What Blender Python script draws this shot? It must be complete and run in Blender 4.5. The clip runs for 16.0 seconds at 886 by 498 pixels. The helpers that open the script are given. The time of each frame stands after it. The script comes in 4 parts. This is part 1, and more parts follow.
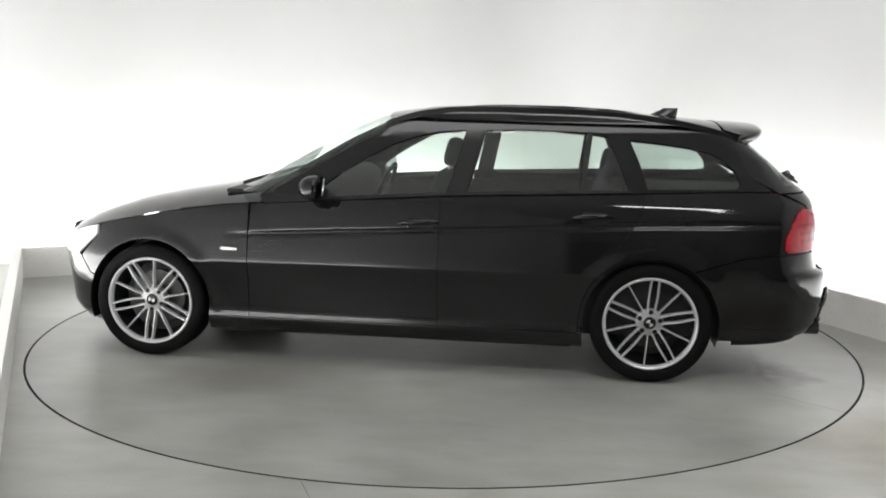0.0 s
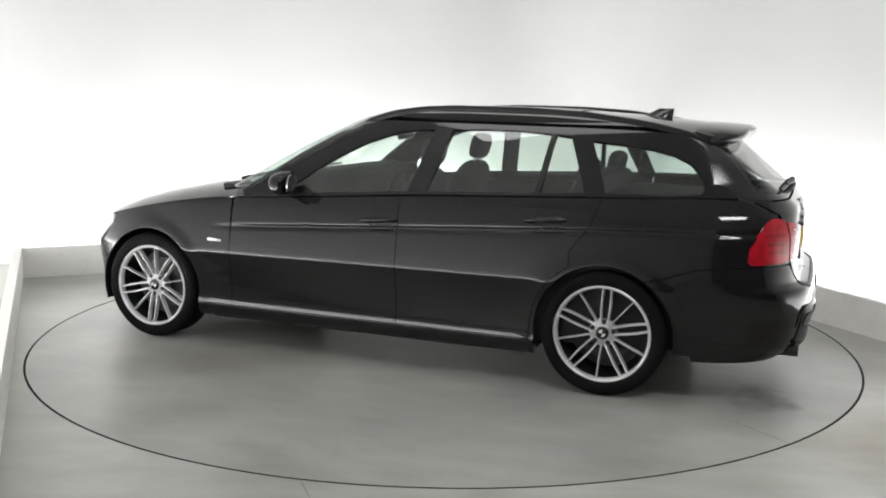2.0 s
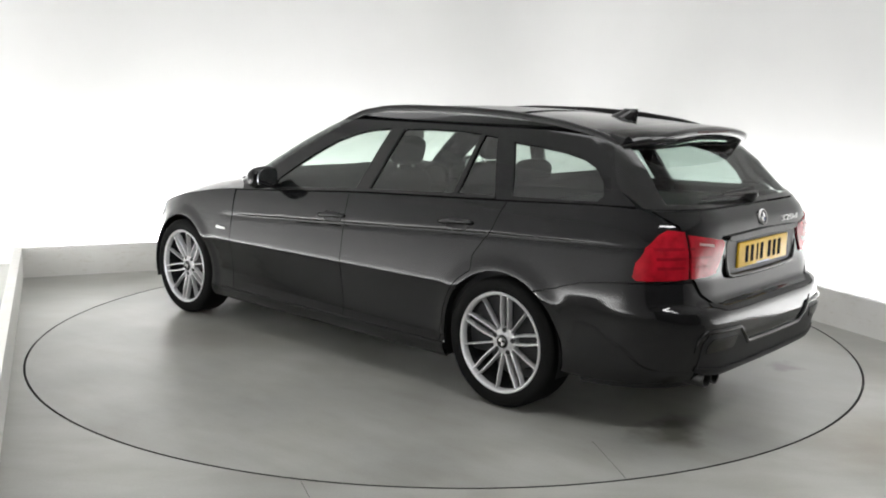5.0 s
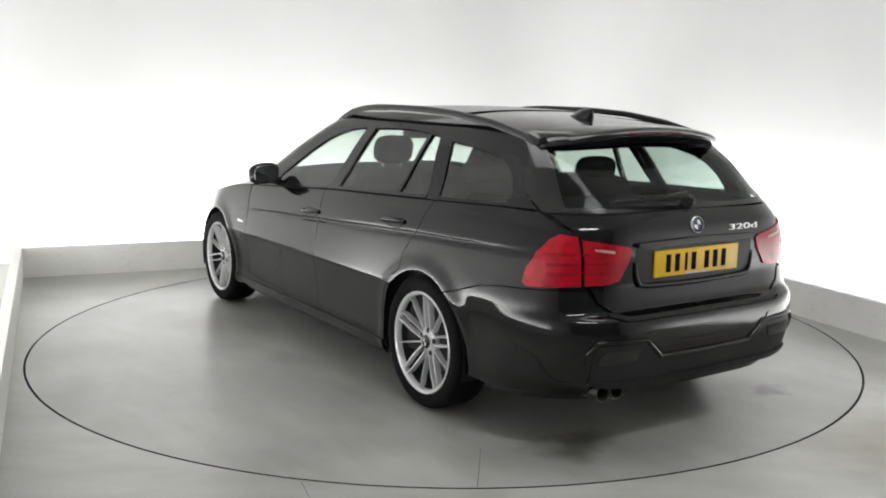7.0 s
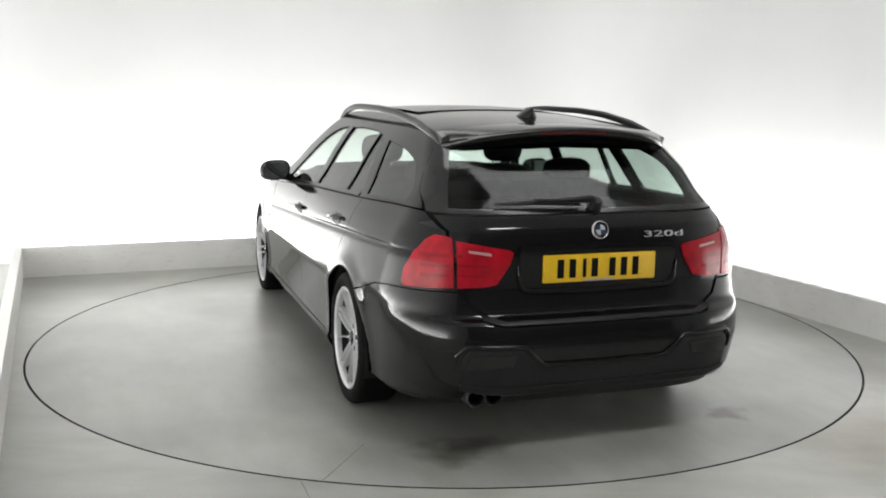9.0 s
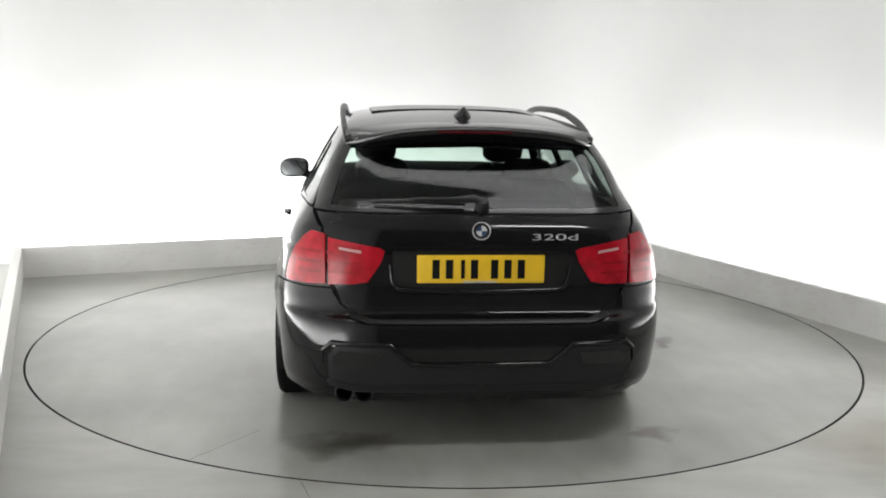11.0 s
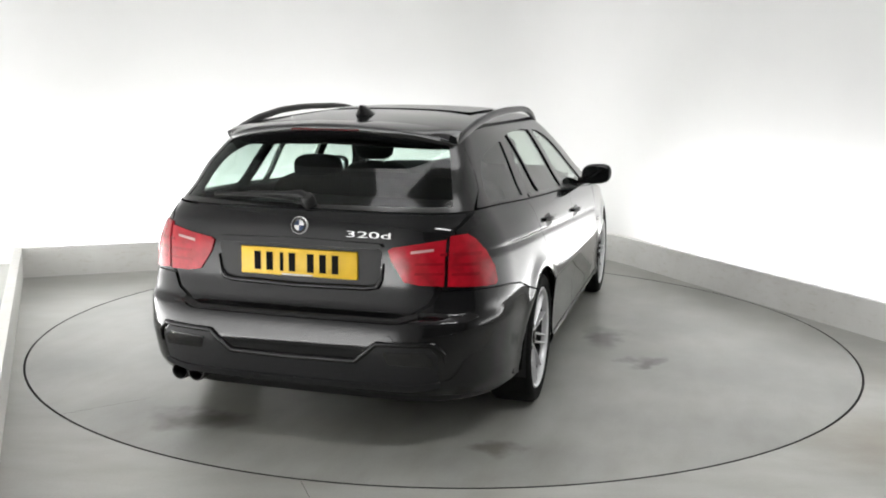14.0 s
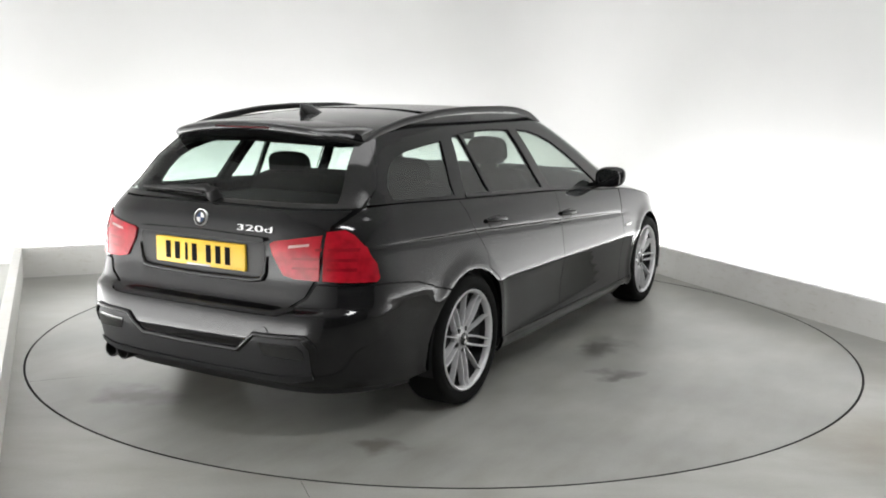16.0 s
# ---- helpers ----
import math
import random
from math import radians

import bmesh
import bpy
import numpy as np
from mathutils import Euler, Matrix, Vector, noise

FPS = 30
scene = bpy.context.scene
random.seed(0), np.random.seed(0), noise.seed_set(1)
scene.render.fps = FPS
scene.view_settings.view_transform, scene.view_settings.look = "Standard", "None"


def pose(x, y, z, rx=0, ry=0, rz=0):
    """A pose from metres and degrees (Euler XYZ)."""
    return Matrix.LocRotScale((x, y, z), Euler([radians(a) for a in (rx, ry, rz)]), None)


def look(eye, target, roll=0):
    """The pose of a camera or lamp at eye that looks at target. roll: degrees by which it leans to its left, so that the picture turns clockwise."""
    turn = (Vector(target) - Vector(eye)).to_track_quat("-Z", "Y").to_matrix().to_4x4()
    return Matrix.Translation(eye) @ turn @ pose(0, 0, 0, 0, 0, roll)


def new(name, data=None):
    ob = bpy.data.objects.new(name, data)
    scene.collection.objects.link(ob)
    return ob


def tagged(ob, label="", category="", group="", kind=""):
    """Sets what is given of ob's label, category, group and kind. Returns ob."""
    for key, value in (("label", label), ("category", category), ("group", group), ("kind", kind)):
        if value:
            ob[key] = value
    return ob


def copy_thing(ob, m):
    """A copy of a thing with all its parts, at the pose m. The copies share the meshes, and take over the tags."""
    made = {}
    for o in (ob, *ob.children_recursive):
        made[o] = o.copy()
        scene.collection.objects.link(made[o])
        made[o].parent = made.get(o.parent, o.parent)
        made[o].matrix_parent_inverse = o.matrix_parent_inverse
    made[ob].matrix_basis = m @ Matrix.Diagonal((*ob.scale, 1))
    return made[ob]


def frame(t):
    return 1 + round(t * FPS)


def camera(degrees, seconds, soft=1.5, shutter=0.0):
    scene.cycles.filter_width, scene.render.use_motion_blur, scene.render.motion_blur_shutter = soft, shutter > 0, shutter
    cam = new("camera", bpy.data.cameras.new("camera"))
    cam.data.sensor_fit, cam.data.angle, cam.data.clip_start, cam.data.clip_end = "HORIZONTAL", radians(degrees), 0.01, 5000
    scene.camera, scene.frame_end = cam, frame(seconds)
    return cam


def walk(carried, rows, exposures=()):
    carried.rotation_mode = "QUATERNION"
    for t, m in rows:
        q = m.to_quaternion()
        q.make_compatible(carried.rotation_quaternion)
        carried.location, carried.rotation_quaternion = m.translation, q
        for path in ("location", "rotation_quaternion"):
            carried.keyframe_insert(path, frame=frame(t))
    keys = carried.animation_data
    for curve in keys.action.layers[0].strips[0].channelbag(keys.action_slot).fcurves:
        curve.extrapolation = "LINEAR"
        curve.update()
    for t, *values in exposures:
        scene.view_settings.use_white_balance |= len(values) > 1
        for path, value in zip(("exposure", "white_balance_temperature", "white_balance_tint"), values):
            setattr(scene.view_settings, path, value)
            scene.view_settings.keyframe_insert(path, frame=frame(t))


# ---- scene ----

# ---------------------------------------------------------------- camera
cam = camera(50.87, 16.0, soft=1.9)
EYE = (0.0, -5.834, 1.476)
PAN, TILT, ROLL = radians(-0.146), radians(-9.277), 0.898
AIM = (EYE[0] + math.sin(PAN) * math.cos(TILT), EYE[1] + math.cos(PAN) * math.cos(TILT), EYE[2] + math.sin(TILT))
walk(cam, [(0.0, look(EYE, AIM, ROLL)), (16.0, look(EYE, AIM, ROLL))], exposures=[(0.0, -0.1), (16.0, -0.1)])

# the turntable's turn and the car's place on it
TURN_0, TURN_RATE = 172.276, -6.978
CAR_X, CAR_Y = 0.167, 0.055


def turned(t):
    return TURN_0 + TURN_RATE * t


# the booth is a rectangle, turned against the camera
PHI = 23.0
CU, SU = math.cos(radians(PHI)), math.sin(radians(PHI))


def booth(u, v, z=0.0):
    return Vector((u * CU - v * SU, u * SU + v * CU, z))


KERB_L, KERB_R, KERB_B = -2.53, 2.495, 2.64
WALL_L, WALL_R, WALL_B, WALL_F = -3.25, 3.3, 3.45, -7.2
CEIL = 3.9

# ---------------------------------------------------------------- light
world = bpy.data.worlds.new("world")
world.use_nodes = True
world.node_tree.nodes["Background"].inputs[0].default_value = (0.9, 0.95, 1.0, 1)
world.node_tree.nodes["Background"].inputs[1].default_value = 0.02
scene.world = world


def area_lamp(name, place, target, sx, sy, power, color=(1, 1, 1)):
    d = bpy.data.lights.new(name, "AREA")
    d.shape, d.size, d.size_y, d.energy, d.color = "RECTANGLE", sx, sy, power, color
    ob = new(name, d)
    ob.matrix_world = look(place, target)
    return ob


def trough_lamp(u0, v0, u1, v1, power, ou, ov):
    """A strip lamp low behind the kerb that washes the wall (ou, ov: the way to the wall)."""
    a, b = booth(u0, v0, 0.05), booth(u1, v1, 0.05)
    d = bpy.data.lights.new("trough_lamp", "AREA")
    d.shape, d.size, d.size_y, d.energy, d.color = "RECTANGLE", (b - a).length, 0.12, power, (1.0, 1.0, 1.0)
    ob = new("trough_lamp", d)
    c = (a + b) / 2
    xax = (b - a).normalized()
    zax = -(booth(ou, ov, 0) * 1.0 + Vector((0, 0, 0.6))).normalized()
    yax = zax.cross(xax).normalized()
    zax = xax.cross(yax)
    ob.matrix_world = Matrix.Translation(c) @ Matrix((xax, yax, zax)).transposed().to_4x4()
    return ob


trough_lamp(-2.3, 3.1, 2.0, 3.1, 115, 0, 1)
trough_lamp(2.95, -4.5, 2.95, 2.1, 125, 1, 0)
trough_lamp(-2.92, -3.8, -2.92, 2.3, 180, -1, 0)
# Assumed ceiling lamps out of view, powers set to brighten floor and kerb.
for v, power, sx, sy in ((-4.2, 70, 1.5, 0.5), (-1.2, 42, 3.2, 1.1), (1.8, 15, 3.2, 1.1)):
    area_lamp("unseen_ceiling_lamp", booth(0, v, CEIL - 0.12), booth(0, v, 0) + Vector((0, 0.001, 0)), sx, sy, power, (1.0, 1.0, 1.0))


# ---------------------------------------------------------------- materials
def mat(name):
    m = bpy.data.materials.new(name)
    m.use_nodes = True
    nt = m.node_tree
    return m, nt.nodes, nt.links, nt.nodes["Principled BSDF"]


def noise_mix(nodes, links, scale, lo, hi, c0, c1, detail=4.0, coords="Object", stretch=(1, 1, 1)):
    tc = nodes.new("ShaderNodeTexCoord")
    mp = nodes.new("ShaderNodeMapping")
    mp.inputs["Scale"].default_value = stretch
    nz = nodes.new("ShaderNodeTexNoise")
    nz.inputs["Scale"].default_value, nz.inputs["Detail"].default_value = scale, detail
    rp = nodes.new("ShaderNodeValToRGB")
    rp.color_ramp.elements[0].position, rp.color_ramp.elements[1].position = lo, hi
    rp.color_ramp.elements[0].color, rp.color_ramp.elements[1].color = (*c0, 1), (*c1, 1)
    links.new(tc.outputs[coords], mp.inputs["Vector"])
    links.new(mp.outputs["Vector"], nz.inputs["Vector"])
    links.new(nz.outputs["Fac"], rp.inputs["Fac"])
    return rp.outputs["Color"], nz.outputs["Fac"]


def multiply(nodes, links, a, b, fac=1.0):
    mx = nodes.new("ShaderNodeMix")
    mx.data_type, mx.blend_type = "RGBA", "MULTIPLY"
    mx.inputs["Factor"].default_value = fac
    links.new(a, mx.inputs["A"])
    links.new(b, mx.inputs["B"])
    return mx.outputs["Result"]


def bump(nodes, links, bsdf, height, strength, distance):
    b = nodes.new("ShaderNodeBump")
    b.inputs["Strength"].default_value, b.inputs["Distance"].default_value = strength, distance
    links.new(height, b.inputs["Height"])
    links.new(b.outputs["Normal"], bsdf.inputs["Normal"])


def plain(name, c, rough=0.5, metal=0.0, var=0.12, scale=30.0, coat=0.0, coat_rough=0.05, bumpy=0.0, spec=0.5, coat_ior=1.55):
    m, n, l, b = mat(name)
    lo = tuple(max(0, v * (1 - var)) for v in c)
    hi = tuple(min(1, v * (1 + var)) for v in c)
    col, h = noise_mix(n, l, scale, 0.3, 0.7, lo, hi)
    l.new(col, b.inputs["Base Color"])
    b.inputs["Roughness"].default_value, b.inputs["Metallic"].default_value = rough, metal
    b.inputs["Coat Weight"].default_value, b.inputs["Coat Roughness"].default_value = coat, coat_rough
    b.inputs["Specular IOR Level"].default_value = spec
    b.inputs["Coat IOR"].default_value = coat_ior
    if bumpy:
        bump(n, l, b, h, bumpy, 0.002)
    return m


def glass_mat(name, tint, gloss):
    m = bpy.data.materials.new(name)
    m.use_nodes = True
    n, l = m.node_tree.nodes, m.node_tree.links
    n.remove(n["Principled BSDF"])
    tr = n.new("ShaderNodeBsdfTransparent")
    tr.inputs["Color"].default_value = (*tint, 1)
    gl = n.new("ShaderNodeBsdfGlossy")
    gl.inputs["Roughness"].default_value = 0.02
    lw = n.new("ShaderNodeLayerWeight")
    lw.inputs["Blend"].default_value = 0.5
    pw = n.new("ShaderNodeMath")
    pw.operation = "POWER"
    pw.inputs[1].default_value = 5.0
    l.new(lw.outputs["Facing"], pw.inputs[0])
    fr = n.new("ShaderNodeMath")
    fr.operation = "MULTIPLY_ADD"
    fr.inputs[1].default_value, fr.inputs[2].default_value = 1 - gloss, gloss
    l.new(pw.outputs[0], fr.inputs[0])
    mx = n.new("ShaderNodeMixShader")
    l.new(fr.outputs[0], mx.inputs[0])
    l.new(tr.outputs[0], mx.inputs[1])
    l.new(gl.outputs[0], mx.inputs[2])
    l.new(mx.outputs[0], n["Material Output"].inputs["Surface"])
    return m


def floor_mat(name, base, seed, stains=()):
    """Worn grey painted concrete: broad stains, streaks, fine speckle, uneven gloss."""
    m, n, l, b = mat(name)
    a, h1 = noise_mix(n, l, 0.9 + seed, 0.35, 0.68, tuple(v * 0.80 for v in base), tuple(v * 1.12 for v in base), 6)
    s, h2 = noise_mix(n, l, 2.6 + seed, 0.30, 0.62, (0.84, 0.83, 0.80), (1, 1, 1), 8, stretch=(1, 2.5, 1))
    g, h3 = noise_mix(n, l, 90, 0.3, 0.7, (0.94, 0.94, 0.94), (1, 1, 1), 3)
    l.new(multiply(n, l, multiply(n, l, a, s), g), b.inputs["Base Color"])
    rr = n.new("ShaderNodeMapRange")
    rr.inputs["To Min"].default_value, rr.inputs["To Max"].default_value = 0.25, 0.44
    l.new(h2, rr.inputs["Value"])
    l.new(rr.outputs[0], b.inputs["Roughness"])
    bump(n, l, b, h3, 0.04, 0.002)
    for x, y, rx, ry, turn, shade in stains:
        stain(n, l, b, x, y, rx, ry, turn, shade)
    return m


def stain(n, l, b, x, y, rx, ry, turn, shade):
    """A soft-edged oil or water mark, multiplied into the colour."""
    tc = n.new("ShaderNodeTexCoord")
    nz = n.new("ShaderNodeTexNoise")
    nz.inputs["Scale"].default_value, nz.inputs["Detail"].default_value = 5.0, 5.0
    l.new(tc.outputs["Object"], nz.inputs["Vector"])
    wp = n.new("ShaderNodeVectorMath")
    wp.operation = "MULTIPLY_ADD"
    wp.inputs[1].default_value = (0.35, 0.35, 0)
    l.new(nz.outputs["Color"], wp.inputs[0])
    l.new(tc.outputs["Object"], wp.inputs[2])
    mp = n.new("ShaderNodeMapping")
    mp.vector_type = "TEXTURE"
    mp.inputs["Location"].default_value = (x + 0.175, y + 0.175, 0)
    mp.inputs["Rotation"].default_value = (0, 0, radians(turn))
    mp.inputs["Scale"].default_value = (rx, ry, 1)
    l.new(wp.outputs[0], mp.inputs["Vector"])
    ln = n.new("ShaderNodeVectorMath")
    ln.operation = "LENGTH"
    l.new(mp.outputs[0], ln.inputs[0])
    rp = n.new("ShaderNodeValToRGB")
    rp.color_ramp.elements[0].position, rp.color_ramp.elements[1].position = 0.35, 1.0
    rp.color_ramp.elements[0].color, rp.color_ramp.elements[1].color = (*shade, 1), (1, 1, 1, 1)
    l.new(ln.outputs["Value"], rp.inputs["Fac"])
    old = b.inputs["Base Color"].links[0].from_socket
    l.new(multiply(n, l, old, rp.outputs["Color"]), b.inputs["Base Color"])


M_PAINT = plain("black_metallic_paint", (0.0045, 0.0045, 0.005), 0.4, 0.0, 0.2, 400, coat=1.0, coat_rough=0.08, spec=0.0, coat_ior=1.46)
M_BLACK = plain("black_plastic", (0.009, 0.009, 0.009), 0.42, bumpy=0.1, scale=120, spec=0.3)
M_GLOSSBLACK = plain("gloss_black_trim", (0.01, 0.01, 0.01), 0.18)
M_RAIL = plain("satin_black_rail", (0.008, 0.008, 0.008), 0.32, spec=0.25)
M_RUBBER = plain("tyre_rubber", (0.007, 0.007, 0.007), 0.8, bumpy=0.2, scale=80, spec=0.08)
M_ALLOY = plain("silver_alloy", (0.62, 0.62, 0.63), 0.34, 0.35, 0.06, 60)
# Inside of the alloy rim, with the shadow between the spokes in its colour.
M_BARRELSHADE = plain("shaded_barrel", (0.022, 0.022, 0.023), 0.5, 0.7, 0.2, 40)
M_DISC = plain("brake_disc", (0.05, 0.05, 0.05), 0.45, 0.8, 0.15, 60)
M_VALANCE = plain("grained_dark_valance_plastic", (0.016, 0.016, 0.017), 0.5, bumpy=0.15, scale=160, spec=0.25)
# Darker alloy copy: hub shade is in the colour; also dims the plate strip.
M_HUB = plain("shaded_hub_alloy", (0.42, 0.42, 0.43), 0.42, 0.4, 0.2, 60)
M_INK = plain("black_plate_ink", (0.008, 0.008, 0.008), 0.7, spec=0.05)
M_PIPE = plain("sooty_exhaust_steel", (0.06, 0.06, 0.06), 0.4, 0.8, 0.3, 40)
M_LAMP = plain("clear_headlight_lens", (0.72, 0.74, 0.76), 0.12, 0.0, 0.08, 20, coat=1.0)
M_CHROME = plain("chrome", (0.82, 0.82, 0.82), 0.15, 0.6, 0.03, 50)
M_RED = plain("red_lens", (0.34, 0.004, 0.013), 0.14, 0.0, 0.25, 22, coat=0.25, spec=0.3)
M_REDDARK = plain("dark_red_lens", (0.24, 0.003, 0.010), 0.16, 0.0, 0.15, 14, spec=0.35)
M_CLEAR = plain("pale_lens", (0.50, 0.30, 0.30), 0.15, 0.0, 0.1, 14)
M_PLATE = plain("yellow_plate", (0.72, 0.45, 0.015), 0.4, 0.0, 0.05, 25)
M_SEAT = plain("dark_seat_cloth", (0.016, 0.016, 0.017), 0.9, bumpy=0.3, scale=200, spec=0.15)
M_TRIM = plain("dark_cabin_trim", (0.016, 0.016, 0.017), 0.7, bumpy=0.2, scale=150, spec=0.2)
M_GLASS = glass_mat("green_tinted_glass", (0.80, 0.88, 0.83), 0.12)
M_GLASSREAR = glass_mat("tinted_rear_glass", (0.64, 0.73, 0.69), 0.035)
M_GLASSCARGO = glass_mat("tinted_cargo_glass", (0.66, 0.74, 0.70), 0.12)
# Two greys for the unseen wall that shapes the car's reflections.
M_DARKWALL = plain("dark_unseen_wall", (0.13, 0.13, 0.13), 0.8, var=0.1, scale=1.3)
M_GREYWALL = plain("grey_unseen_wall", (0.26, 0.26, 0.26), 0.8, var=0.06, scale=1.3)
M_WALL = plain("white_wall_paint", (0.80, 0.80, 0.795), 0.9, var=0.015, scale=1.3)
M_CEIL = plain("grey_ceiling_paint", (0.50, 0.50, 0.50), 0.9, var=0.02, scale=1.5)
M_STEEL = plain("dark_steel", (0.03, 0.03, 0.03), 0.5, 0.6, 0.3, 20)
M_FLOOR = floor_mat("grey_floor_paint", (0.405, 0.41, 0.382), 0.0, [(2.1, -1.9, 0.7, 0.5, 30, (0.72, 0.66, 0.58)), (2.4, -0.9, 0.8, 0.35, -60, (0.8, 0.78, 0.74))])
# The broad mark at (-1.6, 0.1) darkens the deck under the car's tail.
M_TABLE = floor_mat("grey_turntable_paint", (0.340, 0.345, 0.322), 0.35, [(-1.97, 0.60, 0.16, 0.28, 10, (0.36, 0.35, 0.32)), (0.12, -1.02, 0.30, 0.17, 5, (0.34, 0.34, 0.32)), (-0.38, -1.29, 0.22, 0.10, -25, (0.34, 0.34, 0.32)), (-1.93, -0.78, 0.12, 0.12, 0, (0.5, 0.48, 0.44)), (-1.6, 0.1, 0.7, 0.9, 0, (0.85, 0.83, 0.80)), (0.9, 1.2, 0.6, 0.35, 20, (0.86, 0.84, 0.82))])
M_MARK = plain("dark_oil_stain", (0.05, 0.05, 0.048), 0.8, var=0.3, scale=12)


def kerb_mat():
    m, n, l, b = mat("scuffed_white_kerb_paint")
    a, h = noise_mix(n, l, 3.0, 0.3, 0.7, (0.78, 0.77, 0.74), (0.86, 0.855, 0.83), 6)
    s, h2 = noise_mix(n, l, 14, 0.56, 0.72, (1, 1, 1), (0.90, 0.89, 0.86), 6, stretch=(1, 1, 3))
    l.new(multiply(n, l, a, s), b.inputs["Base Color"])
    b.inputs["Roughness"].default_value = 0.6
    bump(n, l, b, h2, 0.1, 0.004)
    return m


M_KERB = kerb_mat()


# ---------------------------------------------------------------- mesh helpers
def link_mesh(name, me, material, parent=None, label=""):
    for m in material if isinstance(material, (list, tuple)) else (material,):
        me.materials.append(m)
    ob = new(name, me)
    if parent is not None:
        ob.parent = parent
    if label:
        ob["label"] = label
    return ob


def part(name, bm, material, parent=None, label="", smooth=True):
    me = bpy.data.meshes.new(name)
    bmesh.ops.recalc_face_normals(bm, faces=bm.faces)
    bm.to_mesh(me)
    bm.free()
    for p in me.polygons:
        p.use_smooth = smooth
    if smooth:
        me.set_sharp_from_angle(angle=radians(40))
    return link_mesh(name, me, material, parent, label)


def raw(name, verts, faces, material, parent=None, label="", smooth=True):
    me = bpy.data.meshes.new(name)
    me.from_pydata([tuple(v) for v in verts], [], faces)
    me.validate()
    for p in me.polygons:
        p.use_smooth = smooth
    return link_mesh(name, me, material, parent, label)


def box(bm, x0, x1, y0, y1, z0, z1, bevel=0.0, seg=2):
    r = bmesh.ops.create_cube(bm, size=1)
    bmesh.ops.transform(bm, matrix=Matrix.Translation(((x0 + x1) / 2, (y0 + y1) / 2, (z0 + z1) / 2)) @ Matrix.Diagonal((x1 - x0, y1 - y0, z1 - z0, 1)), verts=r["verts"])
    if bevel:
        vs = set(r["verts"])
        es = [e for e in bm.edges if e.verts[0] in vs and e.verts[1] in vs]
        bmesh.ops.bevel(bm, geom=es, offset=bevel, segments=seg, affect="EDGES", profile=0.5)
    return r["verts"]


def revolve(profile, n=48, closed=False):
    """A ring about the y axis from (radius, y) points."""
    bm = bmesh.new()
    rings = []
    for r, y in profile:
        if r < 1e-6:
            rings.append([bm.verts.new((0, y, 0))])
        else:
            rings.append([bm.verts.new((r * math.cos(2 * math.pi * i / n), y, r * math.sin(2 * math.pi * i / n))) for i in range(n)])
    pairs = list(zip(rings, rings[1:] + ([rings[0]] if closed else [])))
    if not closed:
        pairs = pairs[: len(rings) - 1]
    for a, b in pairs:
        for i in range(n):
            j = (i + 1) % n
            f = [a[i % len(a)], a[j % len(a)], b[j % len(b)], b[i % len(b)]]
            g = []
            for v in f:
                if v not in g:
                    g.append(v)
            if len(g) > 2:
                bm.faces.new(g)
    return bm


def tube(points, rad, n=8, closed=False):
    """A round bar along points; rad may vary from point to point."""
    bm = bmesh.new()
    pts = [Vector(p) for p in points]
    rads = rad if isinstance(rad, (list, tuple)) else [rad] * len(pts)
    rings = []
    for k, p in enumerate(pts):
        d = (pts[min(k + 1, len(pts) - 1)] - pts[max(k - 1, 0)]).normalized()
        a = d.cross(Vector((0, 0, 1)))
        a = a.normalized() if a.length > 1e-4 else Vector((1, 0, 0))
        b = d.cross(a)
        rings.append([bm.verts.new(p + (a * math.cos(2 * math.pi * i / n) + b * math.sin(2 * math.pi * i / n)) * rads[k]) for i in range(n)])
    for a, b in zip(rings, rings[1:]):
        for i in range(n):
            bm.faces.new((a[i], a[(i + 1) % n], b[(i + 1) % n], b[i]))
    bm.faces.new(rings[0])
    bm.faces.new(rings[-1])
    return bm


def inside(poly, pts):
    """Which of pts lie in the polygon."""
    x, y = pts[:, 0], pts[:, 1]
    c = np.zeros(len(pts), bool)
    n = len(poly)
    for i in range(n):
        x0, y0 = poly[i]
        x1, y1 = poly[(i + 1) % n]
        if y0 == y1:
            continue
        hit = ((y0 > y) != (y1 > y)) & (x < (x1 - x0) * (y - y0) / (y1 - y0) + x0)
        c ^= hit
    return c


def edge_distance(poly, pts):
    d = np.full(len(pts), 9.0)
    n = len(poly)
    for i in range(n):
        a, b = np.array(poly[i]), np.array(poly[(i + 1) % n])
        ab = b - a
        t = np.clip(((pts - a) @ ab) / max(ab @ ab, 1e-12), 0, 1)
        d = np.minimum(d, np.hypot(*(pts - a - t[:, None] * ab).T))
    return d


def resample(poly, step):
    out = []
    n = len(poly)
    for i in range(n):
        a, b = np.array(poly[i], float), np.array(poly[(i + 1) % n], float)
        k = max(1, int(math.ceil(np.hypot(*(b - a)) / step)))
        out += [tuple(a + (b - a) * j / k) for j in range(k)]
    return out


def signed_area(poly):
    p = np.array(poly)
    q = np.roll(p, -1, 0)
    return 0.5 * float(np.sum(p[:, 0] * q[:, 1] - q[:, 0] * p[:, 1]))


def shrink(poly, gap):
    """The polygon (counter-clockwise) set back by gap all round."""
    p = np.array(poly)
    t = np.roll(p, -1, 0) - np.roll(p, 1, 0)
    t /= np.maximum(np.hypot(t[:, 0], t[:, 1]), 1e-9)[:, None]
    return [tuple(v) for v in p + gap * np.stack([-t[:, 1], t[:, 0]], 1)]


